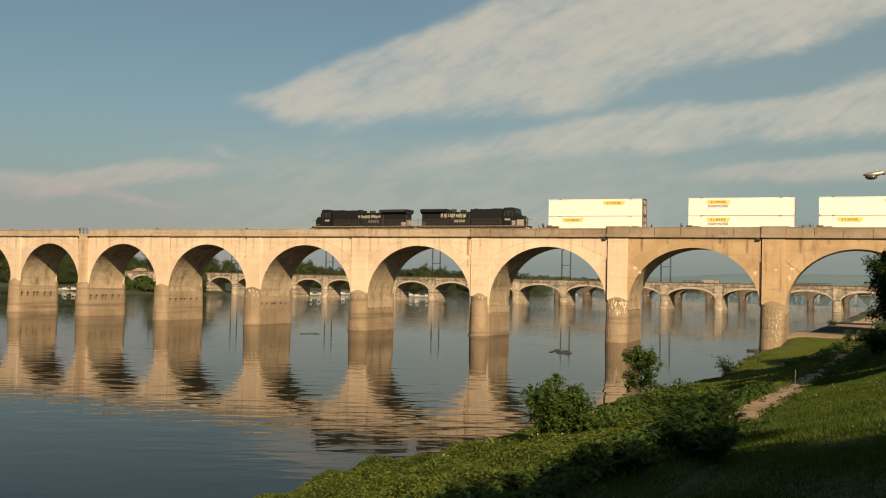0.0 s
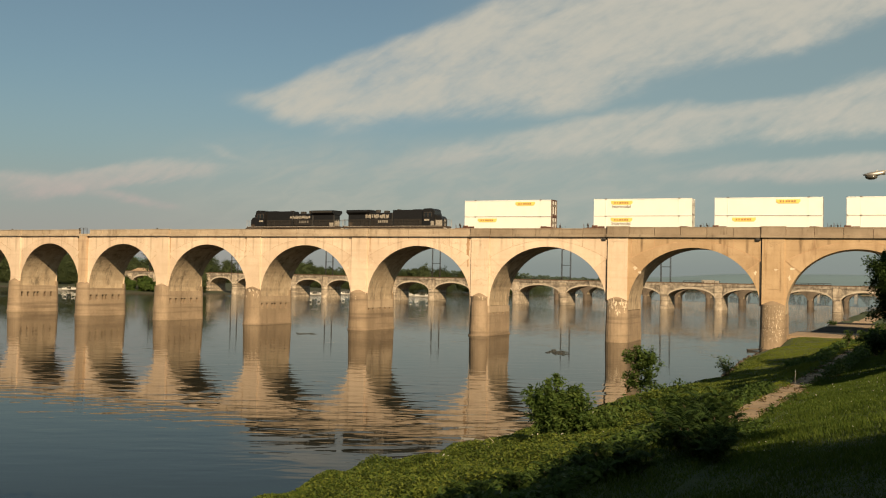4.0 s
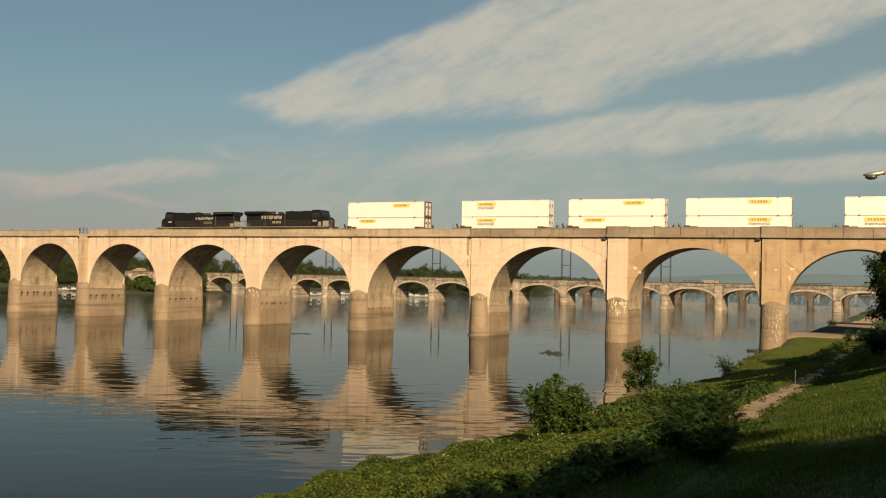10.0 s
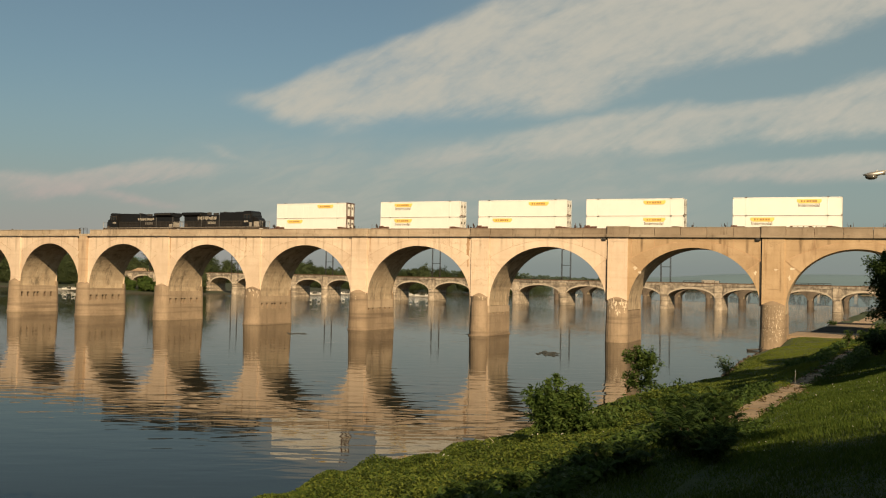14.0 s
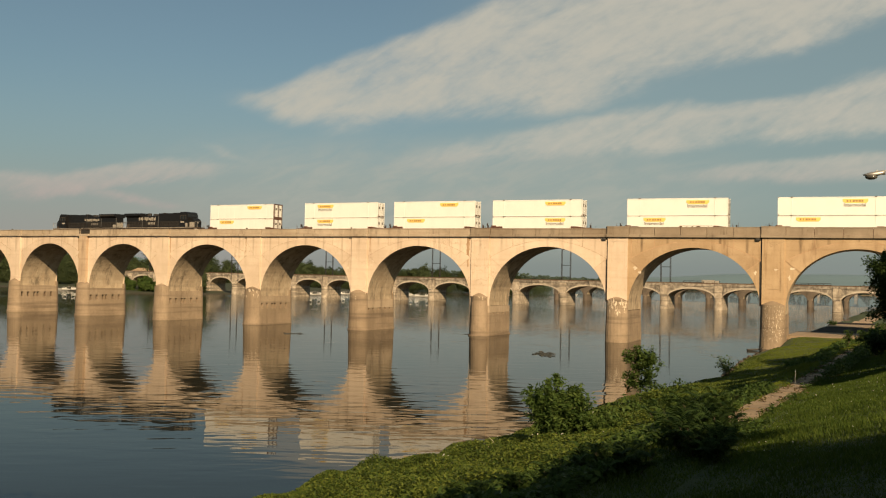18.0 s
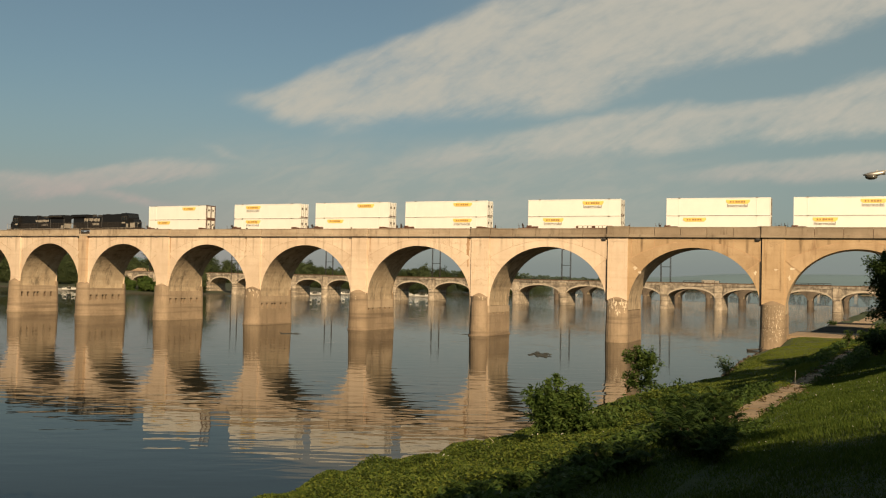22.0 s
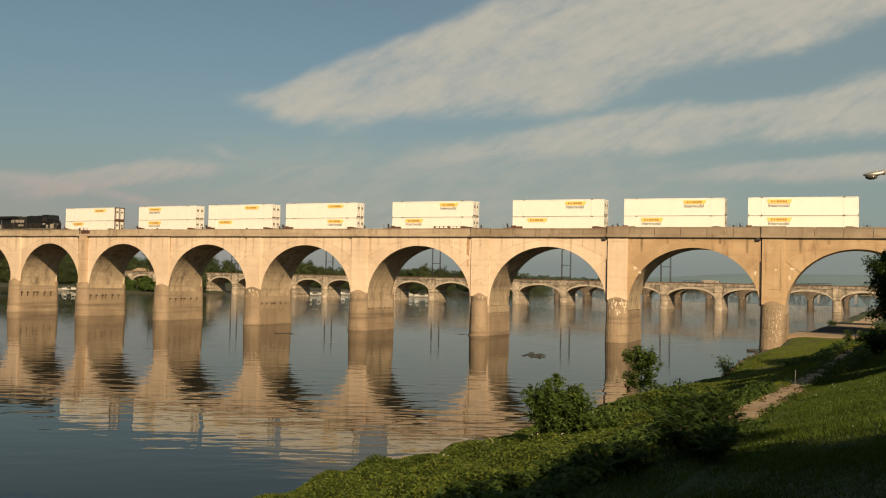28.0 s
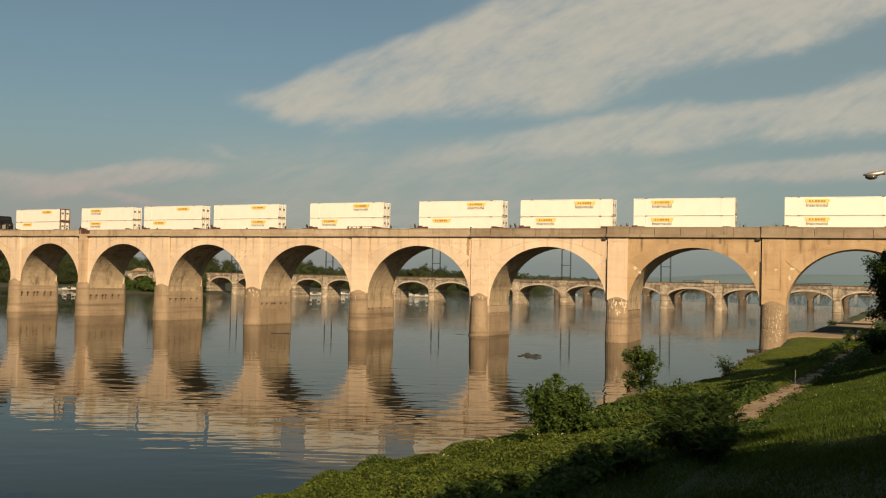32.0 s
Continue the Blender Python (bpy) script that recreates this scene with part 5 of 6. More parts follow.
def locomotive(stripe):
    """Six-axle hood diesel, 22 m; its nose at -x."""
    ob = thing("locomotive", Matrix.Identity(4), "black six-axle diesel locomotive with white lettering pulling the train", "locomotive", "locomotives")
    part("frame", boxes((-10.6, 10.6, -1.5, 1.5, 1.25, 1.62), bevel=0.04), M_DUST, ob, "dusty brown-black frame")
    for s in (-1, 1):
        part("sill_stripe", boxes((-10.2, 10.2, *sorted((s * 1.5, s * 1.52)), 1.52, 1.60)), M_FADED, ob)
    # hood in steps: high behind the cab, lower over the engine
    part("equipment_hood", boxes((-6.25, 0.2, -0.995, 0.995, 1.62, 4.36), bevel=0.035), M_BLACK, ob)
    part("engine_hood", boxes((0.22, 4.9, -0.98, 0.98, 1.62, 3.92), bevel=0.14), M_BLACK, ob)
    part("radiator_hood", boxes((4.92, 9.7, -1.02, 1.02, 1.62, 3.66), bevel=0.08), M_BLACK, ob)
    for i in range(6):
        for s in (-1, 1):
            part("hood_door", boxes((-5.9 + i * 0.98, -5.04 + i * 0.98, *sorted((s * 0.995, s * 1.025)), 1.8, 2.75), bevel=0.01), M_DOOR, ob)
    for i in range(5):
        for s in (-1, 1):
            part("hood_door", boxes((0.4 + i * 0.9, 1.2 + i * 0.9, *sorted((s * 0.98, s * 1.01)), 1.8, 2.75), bevel=0.01), M_DOOR, ob)
    for i in range(5):
        for s in (-1, 1):
            part("lower_door", boxes((5.1 + i * 0.92, 5.92 + i * 0.92, *sorted((s * 1.02, s * 1.05)), 1.75, 2.75), bevel=0.01), M_DOOR, ob)
    wing = bmesh.new()
    for v in prism(wing, [(-1.02, 3.62), (1.02, 3.62), (1.58, 3.98), (1.58, 4.32), (1.35, 4.42), (-1.35, 4.42), (-1.58, 4.32), (-1.58, 3.98)], -2.5, 2.5):
        v.co = Vector((7.3 + v.co.y, v.co.x, v.co.z))
    wg = part("radiator_wing", wing, M_BLACK, ob)
    for i in range(5):
        part("grille", boxes((5.0 + i * 0.93, 5.82 + i * 0.93, -1.60, -1.57, 4.02, 4.28), bevel=0.005), M_GREASE, wg)
    part("end_panel", boxes((9.7, 9.74, -0.9, 0.9, 1.7, 2.6), bevel=0.01), M_FADED, ob)
    for y in (-1.04, 1.04):
        part("end_panel", boxes((8.7, 9.6, y - 0.02, y + 0.02, 1.66, 2.25), bevel=0.01), M_DUST if stripe else M_FADED, ob, "pale lower panel")
    # cab, nose and windows
    bm = bmesh.new()
    for v in prism(bm, [(-8.6, 1.62), (-6.27, 1.62), (-6.27, 4.30), (-6.45, 4.50), (-7.9, 4.56), (-8.32, 4.40), (-8.6, 3.55)], -1.5, 1.5):
        pass
    cab = part("cab", bm, M_BLACK, ob)
    for s in (-1, 1):
        ya, yb = sorted((s * 1.5, s * 1.53))
        part("side_window", boxes((-8.05, -7.4, ya, yb, 3.15, 3.85)), M_GLASS, cab)
        part("side_window", boxes((-7.25, -6.6, ya, yb, 3.15, 3.85)), M_GLASS, cab)
        part("windscreen", boxes((-8.56, -8.4, min(s * 0.1, s * 1.2), max(s * 0.1, s * 1.2), 3.6, 4.1)), M_GLASS, cab)
        part("cab_number_bar", boxes((-7.6, -6.6, ya, yb, 2.45, 2.75)), M_FADED, cab, "pale lettering bar")
        for x0 in (-8.05, -7.25):
            part("window_frame", boxes((x0 - 0.07, x0, ya, yb, 3.1, 3.9), (x0 + 0.65, x0 + 0.72, ya, yb, 3.1, 3.9), (x0, x0 + 0.65, ya, yb, 3.85, 3.92)), M_DUST, cab)
        part("nose_panel", boxes((-9.95, -8.62, *sorted((s * 0.965, s * 1.0)), 1.66, 2.6 if stripe else 2.0), bevel=0.01), M_FADED if stripe else M_DUST, ob)
        if stripe:
            part("cab_panel", boxes((-8.58, -7.9, ya, yb, 1.66, 2.4), bevel=0.01), M_FADED, cab, "pale lower panel")
    bm = bmesh.new()
    prism(bm, [(-10.0, 1.62), (-8.58, 1.62), (-8.58, 3.4), (-9.6, 3.25), (-10.0, 2.75)], -0.97, 0.97)
    part("nose", bm, M_BLACK, ob)
    part("headlight", rod((-10.08, 0, 2.5), (-9.95, 0, 2.5), 0.16, n=12), M_ALU, ob)
    for s in (-1, 1):
        part("plow", boxes((s * 10.95 - 0.12, s * 10.95 + 0.12, -1.4, 1.4, 0.25, 1.15), bevel=0.05), M_WHITE if stripe else M_BLACK, ob)
        part("coupler", boxes((s * 11.0 - 0.35, s * 11.0 + 0.35, -0.15, 0.15, 0.72, 1.02), bevel=0.04), M_GREASE, ob)
        part("steps", boxes(*[(s * 10.75 - 0.25, s * 10.75 + 0.25, y - 0.25, y + 0.25, z, z + 0.06) for y in (-1.3, 1.3) for z in (0.5, 0.85, 1.2)]), M_WHITE if stripe else M_GREASE, ob)
        for y in (-1.46, 1.46):
            part("end_handrail", rod((s * 10.6, y, 1.6), (s * 10.6, y, 2.75), 0.035, n=5), M_FADED, ob)
        for y in (-0.8, 0.8):
            part("end_handrail", rod((s * 10.58, y, 1.6), (s * 10.58, y, 2.65), 0.03, n=5), M_FADED, ob)
        part("end_bar", rod((s * 10.59, -1.46, 2.68), (s * 10.59, 1.46, 2.68), 0.025, n=5), M_GREY, ob)
    for y in (-1.47, 1.47):
        part("handrail", rod((-5.8, y, 2.72), (10.4, y, 2.72), 0.022, n=5), M_GREASE, ob)
        for i in range(10):
            part("stanchion", rod((-5.6 + i * 1.75, y, 1.6), (-5.6 + i * 1.75, y, 2.72), 0.02, n=5), M_GREASE, ob)
    part("fuel_tank", boxes((-3.6, 3.2, -1.35, 1.35, 0.35, 1.24), bevel=0.18), M_GREASE, ob)
    part("air_tank", rod((3.4, -1.2, 0.95), (5.2, -1.2, 0.95), 0.2, n=10), M_GREASE, ob)
    for x in (-7.0, 7.0):
        bogie(ob, x, (-2.0, 0.0, 2.0))
    part("exhaust", boxes((1.5, 2.4, -0.4, 0.4, 3.9, 4.32), bevel=0.05), M_GREASE, ob)
    part("horn", boxes((3.4, 4.2, -0.3, 0.3, 3.9, 4.45), bevel=0.06), M_GREASE, ob)
    part("bell_box", boxes((-0.9, -0.4, -0.5, 0.5, 4.3, 4.5), bevel=0.04), M_GREASE, ob)
    part("roof_unit", boxes((-5.6, -3.8, -0.9, 0.9, 4.3, 4.44), bevel=0.06), M_BLACK, ob)
    # white line of lettering on the hood, not to be read: bars
    r = random.Random(3)
    for side in (-1, 1):
        x, x1 = (1.0, 5.8) if stripe else (-0.5, 4.0)
        while x < x1:
            wd = r.uniform(0.10, 0.30)
            yy = 1.025 if x < 0.2 else 1.01 if x < 4.6 else 1.05
            part("lettering_bar", boxes((x, x + wd, *sorted((side * yy, side * (yy + 0.02))), 2.95 + r.choice((0, 0, 0.12)), (3.62 if stripe else 3.5) - r.choice((0, 0, 0.1)))), M_FADED, ob)
            x += wd + (0.03 if stripe else 0.05) + (0.16 if r.random() < 0.12 else 0)
        for i in range(5):
            a = (1.2 if stripe else 1.7) + i * 0.45
            part("lettering_bar", boxes((a, a + r.uniform(0.25, 0.38), *sorted((side * 1.01, side * 1.03)), 2.2, 2.62)), M_FADED if stripe else M_GREY, ob)
    return ob


def container():
    """53 ft white domestic container; origin under its left front bottom corner, in the middle of its width."""
    LN, WD, HT = 16.15, 2.59, 2.87
    ob = thing("container", Matrix.Identity(4), "white 53-foot intermodal container with yellow badge", "container", "stacked containers")
    part("shell", boxes((0.06, LN - 0.06, -WD / 2 + 0.03, WD / 2 - 0.03, 0.06, HT - 0.03), bevel=0.03), M_BOX, ob)
    for s in (-1, 1):
        part("bottom_rail", boxes((0.0, LN, s * (WD / 2 - 0.03) - 0.03, s * (WD / 2 - 0.03) + 0.03, 0.0, 0.20)), M_BOX, ob)
        part("top_rail", boxes((0.0, LN, s * (WD / 2 - 0.03) - 0.03, s * (WD / 2 - 0.03) + 0.03, HT - 0.12, HT)), M_BOX, ob)
    for x in (0.0, 1.98, LN - 1.98 - 0.16, LN - 0.16):
        for s in (-1, 1):
            part("corner_post", boxes((x, x + 0.16, s * (WD / 2 - 0.02) - 0.02, s * (WD / 2 - 0.02) + 0.02, 0.0, HT + 0.03), bevel=0.01), M_BOX, ob)
    for x in (1.9, LN - 2.2):
        for s in (-1, 1):
            part("lift_fitting", boxes((x, x + 0.3, s * (WD / 2) - 0.06, s * (WD / 2) + 0.05, HT - 0.05, HT + 0.08), bevel=0.01), M_SEAM, ob)
            part("lock", boxes((x + 0.05, x + 0.25, s * (WD / 2) - 0.06, s * (WD / 2) + 0.05, -0.08, 0.10), bevel=0.01), M_SEAM, ob)
    # doors at the right end
    for y0, y1 in ((-WD / 2 + 0.08, -0.02), (0.02, WD / 2 - 0.08)):
        d = part("door", boxes((LN - 0.06, LN - 0.01, y0, y1, 0.15, HT - 0.12), bevel=0.015), M_BOX, ob, "white end door with lock rods")
        for y in (y0 + 0.3, y1 - 0.3):
            part("lock_rod", rod((LN + 0.02, y, 0.1), (LN + 0.02, y, HT - 0.08), 0.022, n=6), M_SEAM, d)
        part("door_placard", boxes((LN - 0.01, LN + 0.004, y0 + 0.35, y1 - 0.35, 1.7, 2.1)), M_SEAM, d)
        part("rust_stain", boxes((LN - 0.01, LN + 0.003, y0 + 0.1, y1 - 0.1, 0.2, 0.42)), M_WELL, d)
    for i in range(1, 13):
        x = i * LN / 13
        part("panel_seam", boxes((x - 0.02, x + 0.02, -WD / 2 + 0.022, -WD / 2 + 0.038, 0.2, HT - 0.12)), M_BOX, ob)
    # dark band along the bottom edge, at the seam between stacked containers
    part("grimy_edge", boxes((0.05, 2.0, -WD / 2 - 0.006, -WD / 2 + 0.02, -0.01, 0.06)), M_SEAM, ob)
    part("grimy_edge", boxes((2.0, LN - 2.1, -WD / 2 - 0.004, -WD / 2 + 0.02, -0.01, 0.08)), M_SEAM, ob)
    part("grimy_edge", boxes((LN - 2.1, LN - 0.05, -WD / 2 - 0.006, -WD / 2 + 0.02, -0.01, 0.06)), M_SEAM, ob)
    return ob


def badge(ob, x, z, word):
    """Yellow slanted badge with darker bars, and the word under it."""
    y = -1.31
    bm = bmesh.new()
    prism(bm, [(x, z + 0.25), (x + 0.38, z), (x + 3.3, z), (x + 3.6, z + 0.3), (x + 3.6, z + 0.64), (x, z + 0.64)], y, y + 0.05)
    b = part("badge", bm, M_YELL, ob, "yellow painted badge")
    for i, wd in enumerate((0.26, 0.22, 0.34, 0.3, 0.34, 0.26)):
        part("badge_bar", boxes((x + 0.55 + i * 0.42, x + 0.55 + i * 0.42 + wd, y - 0.012, y, z + 0.16, z + 0.50)), M_BADGE, b)
    if word:
        cu = bpy.data.curves.new("word", "FONT")
        cu.body, cu.size, cu.extrude, cu.offset = "Intermodal", 0.72, 0.006, 0.008
        t = new("word", cu)
        cu.materials.append(M_WORD)
        t.parent = ob
        t.matrix_local = Matrix.Translation((x + 0.12, y + 0.005, z - 0.52)) @ Matrix.Rotation(math.pi / 2, 4, "X")
        t["label"] = "grey painted word"


def well_car():
    """Well car for one stack; its origin under the left front corner of the stack, on the rail."""
    ob = thing("well_car", Matrix.Identity(4), "oxide brown double-stack well car", "railway car", "well cars")
    LN = 16.15
    part("well_side", boxes((0.2, LN - 0.2, -1.52, -1.40, 0.30, 1.25), bevel=0.03), M_WELL, ob)
    part("well_side", boxes((0.2, LN - 0.2, 1.40, 1.52, 0.30, 1.25), bevel=0.03), M_WELL, ob)
    part("well_floor", boxes((0.2, LN - 0.2, -1.4, 1.4, 0.22, 0.34)), M_WELL, ob)
    for a, b, t in ((-1.75, 1.9, 1), (LN - 1.9, LN + 1.75, -1)):
        pb = boxes((min(a, b) if t > 0 else b - 1.5, a + 1.5 if t > 0 else b, -1.4, 1.4, 1.12, 1.28), bevel=0.03)
        for y in (-1.5, 1.4):
            prism(pb, [(a, 1.1), (b, 1.1), (b, 1.58 if t > 0 else 1.3), (b - 0.9 * t if t > 0 else b - 1.2, 1.58 if t > 0 else 1.36), (a + 1.2 if t > 0 else a + 0.9, 1.36 if t > 0 else 1.58), (a, 1.3 if t > 0 else 1.58)], y, y + 0.1)
        e = part("end_platform", pb, M_WELL, ob)
        c = (a + 0.55) if t > 0 else (b - 0.55)
        bogie(ob, c, (-0.88, 0.88))
        for y in (-1.42, 1.42):
            part("grab_iron", rod((c - 0.3, y, 1.28), (c - 0.3, y, 1.8), 0.018, n=5), M_GREASE, e)
            part("grab_iron", rod((c + 0.35, y, 1.28), (c + 0.35, y, 1.75), 0.018, n=5), M_GREASE, e)
        for i in range(2):
            x_ = c - 0.5 + i * 0.9
            part("stake", rod((x_, -1.46, 1.28), (x_, -1.46, 2.02 + 0.12 * i), 0.022, n=5), M_WELL, e)
        part("brake_stand", boxes((c - 0.10, c + 0.10, -0.5, -0.2, 1.28, 1.85), bevel=0.03), M_GREASE, e)
        if t > 0:
            part("brake_wheel", rod((c - 0.16, -0.35, 1.9), (c - 0.10, -0.35, 1.9), 0.27, n=14), M_GREASE, e)
            part("valve_box", boxes((c + 0.9, c + 1.9, -1.3, -0.7, 1.28, 1.78), bevel=0.06), M_WELL, e)
    part("drawbar", boxes((-2.3, -1.6, -0.12, 0.12, 0.72, 0.98)), M_GREASE, ob)
    part("drawbar", boxes((LN + 1.6, LN + 2.3, -0.12, 0.12, 0.72, 0.98)), M_GREASE, ob)
    return ob


def train_s(t):
    """Left end of the second stack, along the line, at t seconds."""
    return -13.36 - 3.862 * t - 0.0113 * t * t


TIMES = [float(t) for t in range(0, 33, 2)]
movers = []
loco_a = locomotive(False)
movers.append((loco_a, -71.75 + 11.05, 0.0, RAIL, False))
loco_b = locomotive(True)
for o in {c.data.name: c for loco in (loco_a, loco_b) for c in loco.children_recursive}.values():
    o.data.transform(Matrix.Diagonal((1, 1, 1.07, 1)))      # tall modern engines, 4.9 m over the rails
tagged(loco_b, "black diesel locomotive running long hood forward, white plow")
movers.append((loco_b, -27.0 - 11.05, 0.0, RAIL, True))
car0 = well_car()
box0 = container()
STACKS = [-23.55, 0.0, 19.75, 39.35, 63.2, 86.9, 106.5, 126.25, 149.9, 173.6]
# badge place from the left end and whether the word shows: lower, upper
BADGES = [((2.5, 0), (9.5, 0)), ((2.9, 1), (2.9, 1)), ((2.7, 0), (9.3, 0)), ((9.6, 1), (9.6, 0)), ((2.7, 1), (9.6, 1)), ((2.7, 0), (9.4, 1)), ((2.8, 1), (9.6, 1)), ((2.9, 1), (2.9, 1)),
          ((3.0, 1), (3.0, 1)), ((2.7, 1), (9.8, 1))]
for i, off in enumerate(STACKS):
    c = car0 if i == 0 else copy_thing(car0, Matrix.Identity(4))
    movers.append((c, off, 0.0, RAIL, False))
    if i == 4:
        part("side_plate", boxes((8.6, 14.8, -1.53, -1.45, 1.2, 1.66), bevel=0.02), M_WELL, c)
        for k_, (a_, b_) in enumerate(((9.0, 9.7), (9.85, 10.5), (10.7, 11.3), (11.9, 12.4), (12.5, 13.1), (13.2, 13.9))):
            part("lettering_bar", boxes((a_, b_, -1.545, -1.53, 1.32, 1.60)), M_WHITE, c)
for i, off in enumerate(STACKS):
    for j, z in enumerate((0.36, 3.237)):
        c = copy_thing(box0, Matrix.Identity(4))
        x, word = BADGES[i][j]
        if i == 0:
            part("door_frame", boxes((16.15, 16.19, -1.29, -1.10, 0.0, 2.9), (16.15, 16.19, 1.10, 1.29, 0.0, 2.9), (16.15, 16.19, -1.10, 1.10, 2.72, 2.9), (16.15, 16.19, -1.10, 1.10, 0.0, 0.2), (16.15, 16.19, -0.12, 0.12, 0.2, 2.72)), M_WELL, c, "rust-brown door frame")
            part("edge_strip", boxes((16.02, 16.14, -1.312, -1.298, 0.0, 2.92)), M_WELL, c)
        badge(c, x, 1.90 if j else 1.96, word)
        movers.append((c, off, 0.0, RAIL + z, False))
for o in (box0, *box0.children_recursive):
    bpy.data.objects.remove(o)


def motions():
    for ob, off, side, z, turned in movers:
        rows = []
        for t in TIMES:
            s = train_s(t) + off
            m = at_line(s, TRACK + side, z)
            if ob["category"] in ("container", "railway car"):
                # a long body lies on the chord of the bend
                a, b = on_line(s, TRACK), on_line(s + 16.15, TRACK)
                m = Matrix.Translation((a[0], a[1], z)) @ Matrix.Rotation(math.atan2(b[1] - a[1], b[0] - a[0]), 4, "Z")
            if turned:
                m = m @ Matrix.Rotation(math.pi, 4, "Z")
            rows.append((t, m))
        walk(ob, rows)
    for ob, a, b in drifters:
        walk(ob, [(0.0, pose(*a, 0, 0, 22)), (16.0, pose(*[(p + q_) / 2 for p, q_ in zip(a, b)], 0, 0, 22)), (32.0, pose(*b, 0, 0, 22))])

# ---------------------------------------------------------------- the bank
def strip(name, pts, width, lift, mat, label, slab=2.2):
    """A paved path of slabs along points (x, y)."""
    ob = thing(name, Matrix.Identity(4), label, "path", kind="structure")
    line = [Vector((x, y, 0)) for x, y in pts]
    d, lens = [0.0], 0.0
    for a, b in zip(line, line[1:]):
        lens += (b - a).length
        d.append(lens)
    r = random.Random(11)
    n = int(lens / slab)
    for i in range(n):
        q = []
        for t in (i * slab + 0.02, (i + 1) * slab - 0.02):
            k = max(j for j in range(len(d) - 1) if d[j] <= t)
            u = (t - d[k]) / (d[k + 1] - d[k])
            p = line[k].lerp(line[k + 1], u)
            t_ = (line[k + 1] - line[k]).normalized()
            nrm = Vector((t_.y, -t_.x, 0))
            q += [p - nrm * width / 2, p + nrm * width / 2]
        bm = bmesh.new()
        tilt = r.uniform(-0.05, 0.02)
        top = [bm.verts.new((v.x, v.y, float(height(v.x, v.y)) + lift + tilt)) for v in (q[0], q[1], q[3], q[2])]
        low = [bm.verts.new((v.co.x, v.co.y, v.co.z - 0.25)) for v in top]
        bm.faces.new(top)
        for a in range(4):
            b = (a + 1) % 4
            bm.faces.new((top[a], low[a], low[b], top[b]))
        bmesh.ops.recalc_face_normals(bm, faces=bm.faces[:])
        part("paving_slab", bm, mat, ob)
    return ob


strip("river_path", [(float(path_line(y)[0]), y) for y in range(-126, 13, 4)], 1.15, 0.04, M_PATH, "worn pale concrete riverside path with grass at its edges", 3.3)
land = thing("landing", Matrix.Identity(4), "pale concrete landing under the railway bridge", "paving", kind="structure")
for i in range(5):
    for j in range(4):
        part("paving_slab", boxes((1.2 + i * 2.75, 3.9 + i * 2.75, 4.4 + j * 4.38, 8.73 + j * 4.38, 1.3, 1.9), bevel=0.02), M_PATH, land)
strip("bank_path", [(8.0, 75), (7.6, 110), (7.4, 160), (7.4, 200)], 4.0, 0.08, M_WALK, "pale concrete walk along the bank beyond the bridge", 4.0)
yard = thing("ramp_yard", Matrix.Identity(4), "paved yard beyond the bridge with the bridge's shadow painted dark", "paving", kind="structure")
# dark slabs paint the shadow bands, the first one the bridge's own
part("asphalt", boxes((3.0, 17.5, 21.9, 48.0, 1.3, 1.86), bevel=0.02), M_SHADOW, yard)
part("kerb", boxes((3.2, 17.0, 48.2, 61.5, 1.3, 1.95), bevel=0.04), M_PATH, yard)
part("asphalt", boxes((2.6, 16.0, 61.7, 74.0, 1.3, 1.88), bevel=0.02), M_SHADOW, yard)
# street lamp at the top of the bank
lamp = thing("street_lamp", pose(24.05, -122.75, on_ground(24.05, -122.75)), "grey cobra-head street lamp on a curved arm", "street lamp")
LZ = 13.93 - on_ground(24.05, -122.75)
part("pole", rod((0, 0, 0), (0, 0, LZ - 0.2), 0.11, 0.07, 12), M_ALU, lamp)
bm = bmesh.new()
arm = [(0, 0, LZ - 0.9), (-0.5, -0.05, LZ - 0.2), (-1.3, -0.15, LZ + 0.2), (-2.4, -0.3, LZ + 0.22), (-3.0, -0.38, LZ + 0.15), (-3.3, -0.42, LZ + 0.06)]
for a, b in zip(arm, arm[1:]):
    tube(bm, a, b, 0.024, 0.024, 8)
part("arm", bm, M_ALU, lamp)
bm = bmesh.new()
rings = []
for x, w_, h0, h1 in ((-3.1, 0.045, 0.05, 0.15), (-3.25, 0.07, -0.02, 0.13), (-3.42, 0.14, -0.06, 0.10), (-3.6, 0.17, -0.08, 0.07), (-3.74, 0.13, -0.06, 0.03), (-3.83, 0.04, -0.03, 0.0)):
    rings.append([(x, -0.42 - w_, LZ - 0.02), (x, -0.42 - w_ * 0.6, LZ + h1), (x, -0.42 + w_ * 0.6, LZ + h1), (x, -0.42 + w_, LZ - 0.02), (x, -0.42 + w_ * 0.6, LZ + h0), (x, -0.42 - w_ * 0.6, LZ + h0)])
stack_up(bm, rings)
head = part("lamp_head", bm, M_ALU, lamp, smooth=True)
bm = bmesh.new()
bmesh.ops.create_uvsphere(bm, u_segments=14, v_segments=8, radius=0.17, matrix=Matrix.Translation((-3.56, -0.42, LZ - 0.08)) @ Matrix.Diagonal((1.25, 0.95, 0.62, 1)))
part("lens", bm, M_LENS, head, "dull grey lens bowl", smooth=True)
part("photocell", rod((-3.38, -0.42, LZ + 0.06), (-3.38, -0.42, LZ + 0.15), 0.028, 0.024, 8), M_ALU, head)

